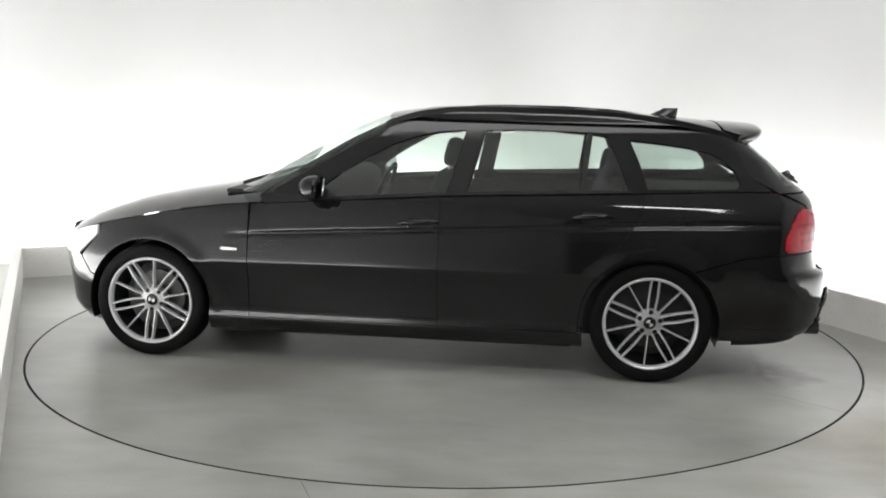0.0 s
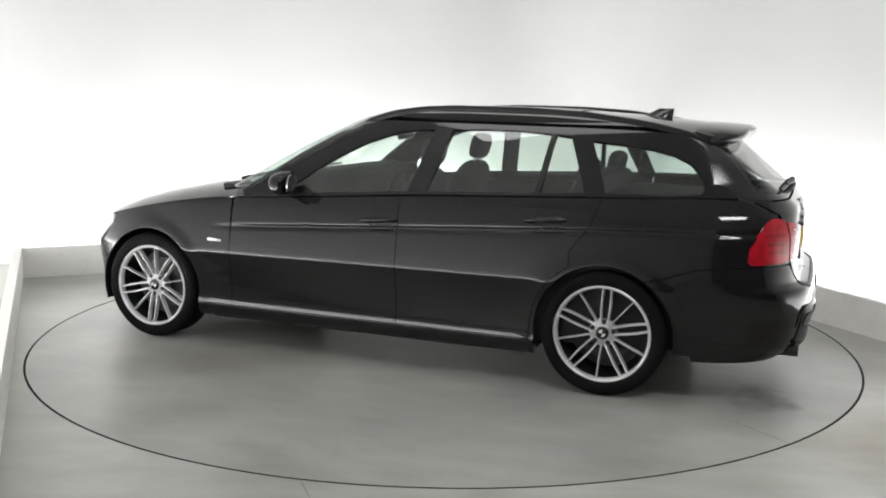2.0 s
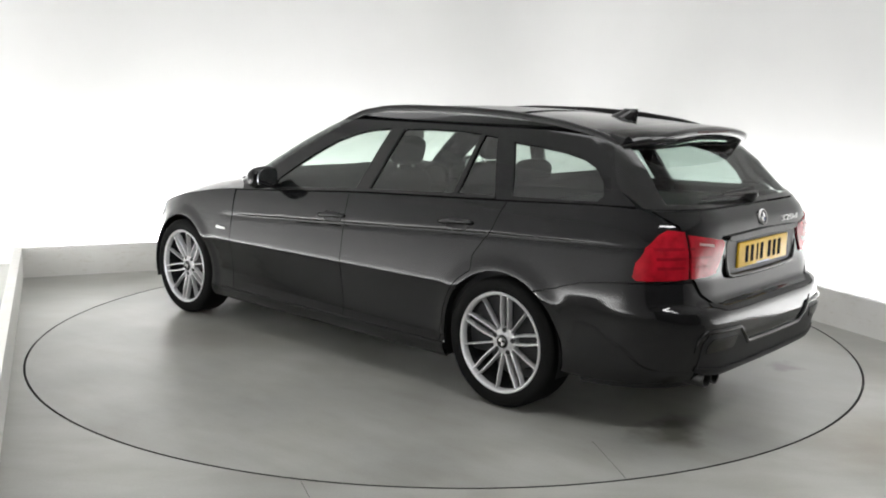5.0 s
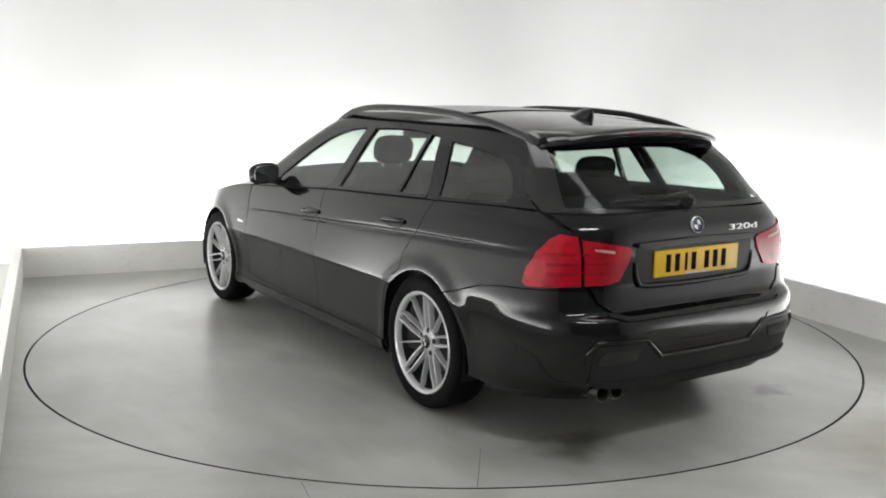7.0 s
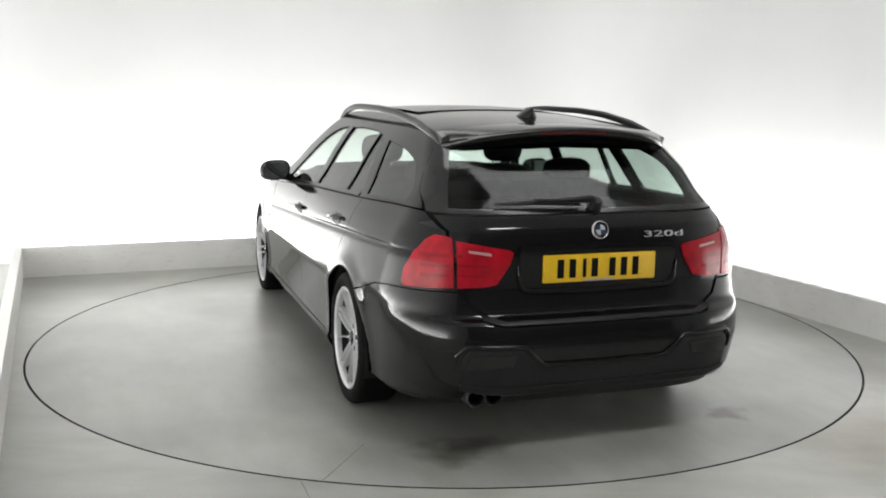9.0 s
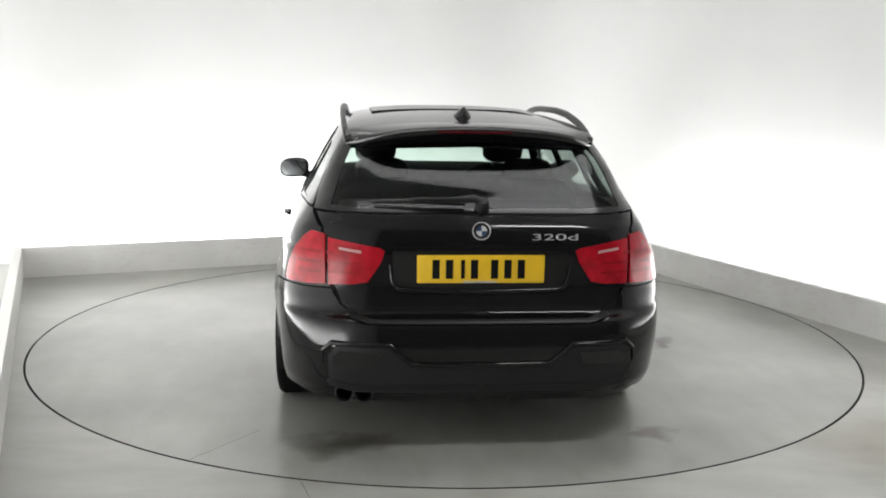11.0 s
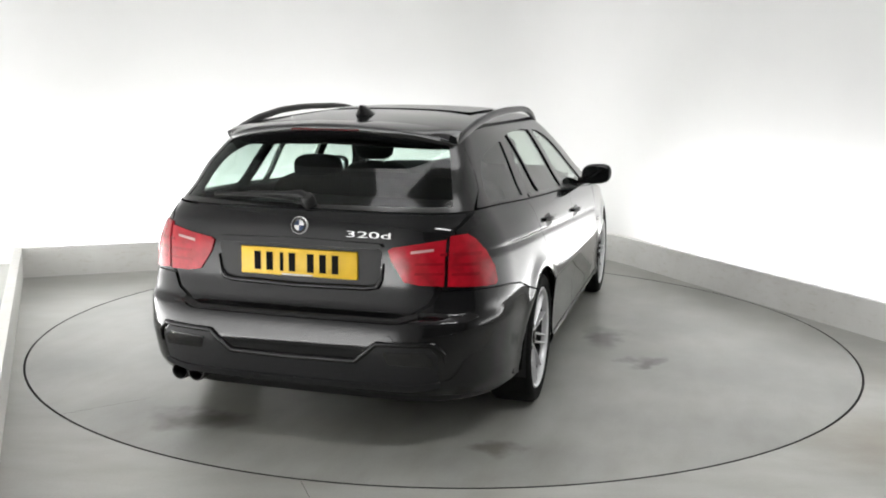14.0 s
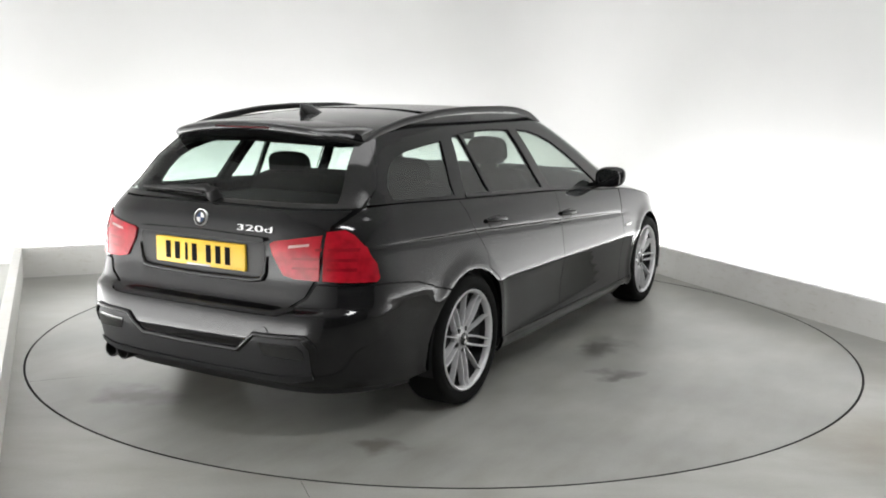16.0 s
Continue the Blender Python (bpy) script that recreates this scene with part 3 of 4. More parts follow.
# side windows as (x, z) outlines
WIN_F = [(0.45, 0.925), (0.40, 0.985), (0.30, 1.06), (0.17, 1.14), (0.03, 1.215), (-0.10, 1.262), (-0.22, 1.287), (-0.36, 1.298), (-0.365, 1.29), (-0.285, 0.972), (-0.28, 0.962)]
WIN_R = [(-0.395, 0.972), (-0.475, 1.298), (-0.65, 1.306), (-0.85, 1.303), (-1.02, 1.292), (-1.02, 1.28), (-0.985, 1.0), (-0.985, 0.992)]
WIN_V = [(-1.015, 0.993), (-1.05, 1.288), (-1.13, 1.278), (-1.24, 1.02), (-1.24, 1.003)]
WIN_Q = [(-1.345, 1.012), (-1.30, 1.14), (-1.245, 1.262), (-1.40, 1.248), (-1.55, 1.228), (-1.66, 1.202), (-1.74, 1.165), (-1.80, 1.10), (-1.82, 1.045), (-1.80, 1.024), (-1.70, 1.018)]


def on_cab(pts, step=0.03):
    p = np.array(resample(pts, step))
    return list(zip(solve_s(p[:, 0], p[:, 1], True, 0, S_FRONT[True]).tolist(), p[:, 1].tolist()))


def cab_line(xs, zs):
    return list(zip(solve_s(xs, zs, True, 0, S_FRONT[True]).tolist(), np.asarray(zs, float).tolist()))


def cabin_side(side, holes):
    up = True
    bot = cab_line(np.linspace(0.72, -1.98, 70), BELT(np.linspace(0.72, -1.98, 70)) + 0.004)
    rear = [(at_y(y, z, up), z) for y, z in ((0.69, 1.02), (0.672, 1.08), (0.648, 1.14), (0.617, 1.20), (0.585, 1.25))]
    top = cab_line(np.linspace(-1.80, -0.02, 60), ROOF_EDGE(np.linspace(-1.80, -0.02, 60)))
    front = [cab(x, z) for x, z in ((0.10, 1.33), (0.26, 1.25), (0.42, 1.155), (0.58, 1.05), (0.70, 0.965), (0.745, 0.93))]
    ring = bot + rear + top + front
    if signed_area(ring) < 0:
        ring = ring[::-1]
    v, f = fill(ring, holes, 0.03)
    P, N = skin(v[:, 0], v[:, 1], True)
    V, NN, faces = [P], [N], [tuple(t) for t in f]
    k = len(P)
    for loop in [ring] + list(holes):
        a, n = skin(np.array([q[0] for q in loop]), np.array([q[1] for q in loop]), True)
        tang = np.roll(a, -1, 0) - np.roll(a, 1, 0)
        en = np.cross(tang, n)
        en /= np.maximum(np.linalg.norm(en, axis=1, keepdims=True), 1e-9)
        if loop is not ring:
            en = en if signed_area(loop) < 0 else -en
        V += [a, a - n * 0.02]
        NN += [en, en]
        m = len(loop)
        faces += [(k + i, k + (i + 1) % m, k + m + (i + 1) % m, k + m + i) for i in range(m)]
        k += 2 * m
    V, NN = np.concatenate(V), np.concatenate(NN)
    good = []
    for t in faces:
        g = np.cross(V[t[1]] - V[t[0]], V[t[2]] - V[t[0]])
        good.append(t if g @ NN[list(t)].mean(0) >= 0 else t[::-1])
    if side < 0:
        V, NN = V * np.array([1, -1, 1]), NN * np.array([1, -1, 1])
        good = [t[::-1] for t in good]
    me = bpy.data.meshes.new("cabin_side")
    me.from_pydata([tuple(q) for q in V], [], good)
    for p in me.polygons:
        p.use_smooth = True
    me.normals_split_custom_set_from_vertices([tuple(q) for q in NN])
    return link_mesh("cabin_side", me, M_PAINT, car)


windows = [on_cab(w) for w in (WIN_F, WIN_R, WIN_V, WIN_Q)]
for side in (1, -1):
    cs = cabin_side(side, windows)
    for nm, w, mt in zip(("front_door_window", "rear_door_window", "quarter_light", "cargo_window"), windows, (M_GLASS, M_GLASS, M_GLASS, M_GLASSCARGO)):
        owner = {"front_door_window": DOORS[side][0], "rear_door_window": DOORS[side][1], "quarter_light": DOORS[side][1]}.get(nm, car)
        panel(nm, w, mt, owner, upper=True, side=side, gap=0.001, depth=0.006, thick=0.004)

# roof
def loft(name, rows, material, parent, label="", closed_ends=False):
    bm = bmesh.new()
    vs = [[bm.verts.new(p) for p in r] for r in rows]
    for a, b in zip(vs, vs[1:]):
        for i in range(len(a) - 1):
            bm.faces.new((a[i], a[i + 1], b[i + 1], b[i]))
    if closed_ends:
        bm.faces.new(vs[0])
        bm.faces.new(vs[-1])
    bmesh.ops.remove_doubles(bm, verts=bm.verts, dist=1e-5)
    return part(name, bm, material, parent, label)


rows = []
for s in np.concatenate([np.linspace(at_x(-1.80, float(ROOF_EDGE(-1.80)), True), at_x(-0.02, float(ROOF_EDGE(-0.02)), True), 50)]):
    x = float(skin(np.array([s]), np.array([1.3]), True)[0][0, 0])
    e = skin(np.array([s]), np.array([float(ROOF_EDGE(x))]), True)[0][0]
    e = skin(np.array([s]), np.array([float(ROOF_EDGE(e[0]))]), True)[0][0]
    row = []
    for q in np.linspace(-1, 1, 25):
        row.append((e[0], e[1] * q, e[2] + (float(ROOF_MID(e[0])) - e[2]) * (1 - abs(q) ** 2.6)))
    rows.append(row)
# lips fore and aft reach the screen and the spoiler
x0 = rows[-1][0][0]
yw = abs(rows[-1][0][1])
for dx in (0.05, 0.10, 0.15):
    rows.append([(x0 + dx - 0.05 * abs(q) ** 2 * 1.0, yw * q * (1 - 0.02 * dx / 0.15), float(ROOF_EDGE(x0 + dx)) + (float(ROOF_MID(x0 + dx)) - float(ROOF_EDGE(x0 + dx))) * (1 - abs(q) ** 2.6)) for q in np.linspace(-1, 1, 25)])
loft("roof", rows, M_PAINT, car)

# dark glass panel in the front of the roof
rows = []
for x in np.linspace(-1.08, -0.10, 22):
    r_, m_ = float(ROOF_EDGE(x)), float(ROOF_MID(x))
    rows.append([(x, 0.43 * q, r_ + (m_ - r_) * (1 - abs(0.43 * q / 0.58) ** 2.6) + 0.004) for q in np.linspace(-1, 1, 21)])
loft("roof_glass", rows, M_GLOSSBLACK, car, "dark glass roof panel")


# windscreen
def screen_row(z, k=21):
    ss = np.linspace(cab(float(SCREEN(z)) - 0.21, z)[0], S_FRONT[True] - 1e-3, k)
    P = skin(ss, np.full(k, z), True)[0]
    left = [tuple(p) for p in P]
    return left + [(x, -y, zz) for x, y, zz in left[::-1]]


loft("windscreen", [screen_row(z) for z in np.linspace(0.94, 1.36, 14)], M_GLASS, car)

# bonnet
xs = np.linspace(0.74, 2.115, 42)
ys = skin(solve_s(xs, SHOULDER(xs), False, 0, S_FRONT[False]), SHOULDER(xs))[0][:, 1] - 0.001
BONNET_Y = lambda v: float(np.interp(v, xs, ys))
rows = []
for x in xs:
    sx = x
    z = float(SHOULDER(x))
    yy = BONNET_Y(x)
    zc = float(BONNET(x))
    rows.append([(x, yy * q, z + (zc - z) * (1 - abs(q) ** 3.2)) for q in np.linspace(-1, 1, 25)])
loft("bonnet", rows, M_PAINT, car)

# front bumper with the nose


def front_panel(name, poly, material, zs, mid):
    rows_ = []
    for z in zs:
        k = 24
        ss = np.linspace(poly(z), S_FRONT[False] - 1e-3, k)
        P = skin(ss, np.full(k, z))[0]
        left = [tuple(p) for p in P]
        rows_.append(left + [(x, -y, zz) for x, y, zz in left[::-1]])
    return loft(name, rows_, material, car)


def bumper_start(z):
    """Where the front bumper begins: at the wheel arch below, at the headlight above."""
    if z < 0.44:
        return at_x(AXLE_F + math.sqrt(ARCH_F ** 2 - (z - TYRE_R) ** 2) + 0.002, z)
    return at_x(1.782 + 0.65 * (z - 0.44), z)


front_panel("front_bumper", bumper_start, M_PAINT, np.linspace(0.155, 0.60, 24), 0)
front_panel("front_grille", lambda z: 2.05, M_BLACK, np.linspace(0.60, 0.675, 4), 0)
for side in (1, -1):
    hl = [(1.71, 0.676), (1.715, 0.728), (1.80, 0.709), (1.90, 0.676), (1.99, 0.638), (2.02, 0.575), (1.99, 0.55), (1.865, 0.545)]
    hl = [(at_x(x, z), z) for x, z in hl]
    panel("headlight", hl, M_LAMP, car, side=side, depth=-0.006, label="clear headlight lens")

# tail: gate, glass, bumper
mid_l, mid_u = S_REAR[False], S_REAR[True]
gate = [(mid_l, 0.572), (at_y(0.40, 0.572), 0.572), (at_y(0.50, 0.595), 0.595), (at_y(0.565, 0.645), 0.645), (at_y(0.60, 0.715), 0.715), (at_y(0.62, 0.80), 0.80), (at_y(0.64, 0.94), 0.94), (at_y(0.675, 1.0), 1.0), (mid_l, 1.0)]
tailgate = panel("tailgate", gate, M_PAINT, car, both=True)
rb = [(mid_l, 0.568), (at_y(0.40, 0.568), 0.568), (at_y(0.47, 0.571), 0.571), (at_y(0.51, 0.584), 0.584), (at_y(0.573, 0.638), 0.638), (at_y(0.606, 0.698), 0.698)] + bumper_seam() + arc(AXLE_R, ARCH_R, 180 - arch_angle(ARCH_R, SEAM_Z), 180 - arch_angle(ARCH_R, 0.25), 18)
rb += [(-1.80, 0.235), (at_y(0.72, 0.25), 0.25), (at_y(0.5, 0.262), 0.262), (mid_l, 0.265)]
rear_bumper = panel("rear_bumper", rb, M_PAINT, car, both=True)
gl = tail_poly([(0, 1.006), (0.672, 1.008), (0.655, 1.07), (0.632, 1.13), (0.60, 1.19), (0.565, 1.25), (0.0, 1.29)], True)
panel("rear_window", gl, M_GLASSREAR, tailgate, upper=True, both=True, gap=0.001, depth=0.004, thick=0.004)

# dark inner shell that closes the body behind the seams
def underbody():
    bm = bmesh.new()
    k = 90
    ss = np.linspace(S_REAR[False] + 1e-3, S_FRONT[False] - 1e-3, k)
    rows_ = []
    for z in (0.2, 0.3, 0.4, 0.5, 0.6, 0.7, 0.8):
        P = skin(ss, np.full(k, z), False, 0.022)[0]
        P[:, 2] = np.minimum(P[:, 2], np.where(P[:, 0] > 0.9, SHOULDER(P[:, 0]) - 0.05, 9.0))
        rows_.append([tuple(p) for p in P] + [(x, -y, zz) for x, y, zz in P[::-1]])
    vs = [[bm.verts.new(p) for p in r] for r in rows_]
    n = len(vs[0])
    for a, b in zip(vs, vs[1:]):
        for i in range(n):
            j = (i + 1) % n
            c = (a[i].co + a[j].co + b[i].co + b[j].co) / 4
            hit = any(math.hypot(c.x - ax, c.z - TYRE_R) < 0.40 for ax in (AXLE_F, AXLE_R)) and abs(c.y) > 0.5
            if not hit:
                bm.faces.new((a[i], a[j], b[j], b[i]))
    return part("inner_shell", bm, M_BLACK, car)


underbody()
# The middle of the pan hangs low to block light under the car.
bm = bmesh.new()
box(bm, -2.02, 1.9, -0.55, 0.55, 0.19, 0.25, 0.02)
box(bm, -1.95, -1.72, -0.30, 0.62, 0.175, 0.26, 0.03)
box(bm, -0.98, 0.98, -0.82, 0.82, 0.155, 0.24, 0.02)
part("floor_pan", bm, M_BLACK, car)
for ax, ar in ((AXLE_F, ARCH_F), (AXLE_R, ARCH_R)):
    for side in (1, -1):
        bm = bmesh.new()
        n = 28
        a0, a1 = -18, 198
        rr = []
        for y in (0.55, 0.875):
            rr.append([bm.verts.new((ax + (ar + 0.004) * math.cos(radians(a0 + (a1 - a0) * i / n)), side * y, TYRE_R + (ar + 0.004) * math.sin(radians(a0 + (a1 - a0) * i / n)))) for i in range(n + 1)])
        for i in range(n):
            bm.faces.new((rr[0][i], rr[0][i + 1], rr[1][i + 1], rr[1][i]))
        bm.faces.new(rr[0])
        part("wheel_arch_liner", bm, M_BLACK, car)


# ---------------------------------------------------------------- wheels
def build_wheel():
    wheel = part("wheel", revolve([(0.247, 0.05), (0.247, 0.078), (0.2475, 0.088), (0.242, 0.093), (0.235, 0.090), (0.231, 0.083), (0.228, 0.064), (0.229, 0.05)], 64, True), M_ALLOY, car, "silver alloy wheel with five twin spokes and five single spokes")
    part("tyre", revolve([(0.245, 0.082), (0.250, 0.090), (0.264, 0.097), (0.285, 0.098), (0.303, 0.093), (0.314, 0.080), (0.318, 0.065), (0.318, -0.075), (0.314, -0.095), (0.303, -0.108), (0.27, -0.113), (0.252, -0.10), (0.245, -0.088)], 64, True), M_RUBBER, wheel, "black low-profile rubber tyre")
    part("shaded_barrel_wall", revolve([(0.246, -0.09), (0.246, 0.05), (0.229, 0.062), (0.218, 0.02), (0.200, -0.06), (0.05, -0.085), (0.0, -0.085)], 48), M_BARRELSHADE, wheel)
    part("brake_disc", revolve([(0.0, -0.03), (0.155, -0.03), (0.155, -0.05), (0.0, -0.05)], 48), M_DISC, wheel, "worn steel brake disc")
    bm = bmesh.new()
    n = 10
    for i in range(n):
        a, b = radians(-28 + 56 * i / n), radians(-28 + 56 * (i + 1) / n)
        vs = []
        for r_, y_ in ((0.10, -0.02), (0.175, -0.02), (0.175, -0.07), (0.10, -0.07)):
            vs.append([bm.verts.new((r_ * math.cos(t), y_, r_ * math.sin(t))) for t in (a, b)])
        for j in range(4):
            bm.faces.new((vs[j][0], vs[j][1], vs[(j + 1) % 4][1], vs[(j + 1) % 4][0]))
    bmesh.ops.remove_doubles(bm, verts=bm.verts, dist=1e-5)
    part("brake_caliper", bm, M_DISC, wheel, "grey brake caliper")
    part("hub", revolve([(0.0, 0.060), (0.034, 0.060), (0.037, 0.055), (0.060, 0.052), (0.070, 0.047), (0.074, 0.035), (0.072, 0.0), (0.0, 0.0)], 48), M_HUB, wheel)
    part("hub_cap", revolve([(0.0, 0.068), (0.026, 0.068), (0.031, 0.065), (0.033, 0.06)], 32), M_GLOSSBLACK, wheel, "round centre cap")
    bm = bmesh.new()
    for q in range(4):
        if q % 2 == 0:
            vs = [bm.verts.new((0, 0.0692, 0))] + [bm.verts.new((0.019 * math.cos(radians(q * 90 + d)), 0.0692, 0.019 * math.sin(radians(q * 90 + d)))) for d in range(0, 91, 15)]
            bm.faces.new(vs)
    part("cap_emblem", bm, M_CHROME, wheel, "plain two-tone round emblem")

    def spoke(a0, w0, a1, w1):
        """A bar from the hub to the rim: angle and half-width at each end."""
        bm_ = bmesh.new()
        rings = []
        for k in range(7):
            t = k / 6
            r_ = 0.060 + (0.232 - 0.060) * t
            a = radians(a0 + (a1 - a0) * t ** 0.6)
            w = w0 + (w1 - w0) * t
            y = 0.054 + 0.022 * math.sin(t * math.pi * 0.5) + (0.006 if k == 6 else 0)
            c, tg = Vector((r_ * math.cos(a), 0, r_ * math.sin(a))), Vector((-math.sin(a), 0, math.cos(a)))
            rings.append([bm_.verts.new(c + tg * w * m_ + Vector((0, y + d_, 0))) for m_, d_ in ((-1.15, -0.03), (-1, -0.005), (-0.6, 0), (0.6, 0), (1, -0.005), (1.15, -0.03))])
        for p_, q_ in zip(rings, rings[1:]):
            for i_ in range(6):
                j_ = (i_ + 1) % 6
                bm_.faces.new((p_[i_], p_[j_], q_[j_], q_[i_]))
        bm_.faces.new(rings[0])
        bm_.faces.new(rings[-1])
        return bm_

    for k in range(5):
        base = 90 + 72 * k
        part("spoke", spoke(base - 17, 0.0050, base - 4.6, 0.0046), M_ALLOY, wheel)
        part("spoke", spoke(base + 17, 0.0050, base + 4.6, 0.0046), M_ALLOY, wheel)
        part("spoke", spoke(base + 36, 0.0034, base + 36, 0.0028), M_ALLOY, wheel)
        a = radians(base)
        bm_ = revolve([(0.0, 0.0545), (0.0125, 0.0545), (0.013, 0.040)], 14)
        bmesh.ops.translate(bm_, verts=bm_.verts, vec=(0.056 * math.cos(a), 0, 0.056 * math.sin(a)))
        part("wheel_bolt", bm_, M_BLACK, wheel)
    return wheel


WHEEL_Y = 0.788
wheel = build_wheel()
wheel.matrix_basis = pose(AXLE_F, WHEEL_Y, TYRE_R, 0, 30, 0)
for x, side, spin in ((AXLE_R, 1, -5), (AXLE_F, -1, 20), (AXLE_R, -1, 34)):
    c = copy_thing(wheel, pose(x, side * WHEEL_Y, TYRE_R, 0, spin, 0) @ (Matrix.Rotation(math.pi, 4, "Z") if side < 0 else Matrix()))


# ---------------------------------------------------------------- details of the car
def rear_point(y, z, upper=False, out=0.0):
    """A place on the tail and its outward normal."""
    p, n = skin(np.array([at_y(abs(y), z, upper)]), np.array([z]), upper, -out)
    sg = 1 if y >= 0 else -1
    return Vector((p[0][0], p[0][1] * sg, p[0][2])), Vector((n[0][0], n[0][1] * sg, n[0][2]))


def flank_point(x, z, side, upper=False, out=0.0):
    p, n = skin(np.array([at_x(x, z, upper)]), np.array([z]), upper, -out)
    return Vector((p[0][0], p[0][1] * side, p[0][2])), Vector((n[0][0], n[0][1] * side, n[0][2]))


# roof spoiler: an upper skin, an arched trailing edge whose ends run into the pillars, and a hollow underside
rows = []
n_sp = 41
for q in np.linspace(-1, 1, n_sp):
    y = 0.556 * q
    e = abs(q) ** 7
    zt = 1.347 - 0.048 * (y / 0.515) ** 2 - 0.022 * e
    land = rear_point(y, 1.268 - 0.022 * q * q, True)[0]
    end = rear_point(y, min(zt, 1.30), True)[0].x - 0.004
    xt = (-1.982 + 0.03 * q ** 4) * (1 - e) + end * e
    zr = float(ROOF_MID(-1.74)) - (float(ROOF_MID(-1.74)) - float(ROOF_EDGE(-1.74))) * min(1.0, abs(y) / 0.575) ** 2.6
    k = 1 - e
    prof = [(-1.74, zr + 0.002), (-1.83, zr * 0.6 + zt * 0.4 + 0.006 * k), (xt * 0.8 - 1.83 * 0.2, zt + 0.006), (xt + 0.012, zt + 0.002), (xt, zt - 0.006), (xt + 0.002, zt - 0.006 - 0.018 * k), (xt + 0.016 * k + 0.002, zt - 0.008 - 0.036 * k), (xt + 0.045 * k + 0.004, zt - 0.012 - 0.052 * k), (land.x + 0.006, land.z), (land.x + 0.05, land.z + 0.004)]
    rows.append([(a, y, b) for a, b in prof])
sp = loft("roof_spoiler", rows, M_PAINT, car, closed_ends=True)
# high brake light strip under the spoiler
bm = bmesh.new()
box(bm, -1.984, -1.970, -0.16, 0.16, 1.322, 1.331, 0.002, 1)
part("brake_light_strip", bm, plain("smoked_red_lens", (0.07, 0.002, 0.004), 0.2), sp, "dark red brake light strip")

# roof rails
for side in (1, -1):
    rows = []
    for x in np.linspace(0.16, -1.80, 60):
        t = (0.16 - x) / 1.96
        z1 = float(RAIL_TOP(x))
        y = side * (0.545 + 0.035 * math.sin(math.pi * t) ** 0.6)
        zb = z1 - 0.032
        rows.append([(x, y + dy, z1 + dz) for dy, dz in ((-0.010, zb - z1), (-0.014, -0.02), (-0.012, -0.005), (-0.006, 0), (0.006, 0), (0.012, -0.005), (0.014, -0.02), (0.010, zb - z1), (-0.010, zb - z1))])
    rail = loft("roof_rail", rows, M_RAIL, car, "gloss black roof rail")

# shark-fin aerial
bm = bmesh.new()
rings = []
for k in range(9):
    t = k / 8
    x0, x1 = -1.34 - 0.13 * t ** 0.8, -1.55 - 0.004 * t
    z = float(ROOF_MID(-1.45)) - 0.012 + 0.055 * t
    w = 0.048 * (1 - t) ** 0.8 + 0.003
    c = (x0 + x1) / 2
    h = (x0 - x1) / 2
    rings.append([bm.verts.new((c + h * math.cos(a) * (1.0 if math.cos(a) > 0 else 0.96), w * math.sin(a), z)) for a in np.linspace(0, 2 * math.pi, 17)[:-1]])
for a, b in zip(rings, rings[1:]):
    for i in range(16):
        bm.faces.new((a[i], a[(i + 1) % 16], b[(i + 1) % 16], b[i]))
bm.faces.new(rings[-1])
part("aerial_fin", bm, M_GLOSSBLACK, car, "black shark-fin aerial")

# door mirrors
for side in (1, -1):
    bm = bmesh.new()
    bmesh.ops.create_uvsphere(bm, u_segments=28, v_segments=16, radius=1)
    for v in bm.verts:
        x, y, z = v.co
        f = 1.0 if x > 0 else 0.42
        sq = lambda a, p: math.copysign(abs(a) ** p, a)
        v.co = (0.40 + 0.085 * x * f, side * (0.925 + 0.098 * sq(y, 0.72)), 0.99 + 0.066 * sq(z, 0.75) - 0.008 * y * side)
    mirror = part("door_mirror", bm, M_PAINT, car, "black door mirror")
    bm = bmesh.new()
    n = 24
    ring = []
    for i in range(n):
        a = 2 * math.pi * i / n
        ring.append((0.361 - 0.02 * math.cos(a) - 0.008 * math.sin(a), side * (0.928 + 0.084 * math.copysign(abs(math.cos(a)) ** 0.65, math.cos(a))), 0.99 + 0.052 * math.copysign(abs(math.sin(a)) ** 0.7, math.sin(a))))
    o = [bm.verts.new(p) for p in ring]
    i2 = [bm.verts.new((p[0] - 0.006, p[1], p[2])) for p in ring]
    bm.faces.new(i2)
    for i in range(n):
        bm.faces.new((o[i], o[(i + 1) % n], i2[(i + 1) % n], i2[i]))
    part("mirror_glass", bm, plain("mirror_glass", (0.5, 0.52, 0.53), 0.05, 1.0, 0.02), mirror, "silvered mirror glass")
    part("mirror_foot", tube([(0.46, side * 0.775, 0.935), (0.44, side * 0.83, 0.94), (0.42, side * 0.87, 0.955)], [0.03, 0.026, 0.03], 12), M_GLOSSBLACK, mirror)

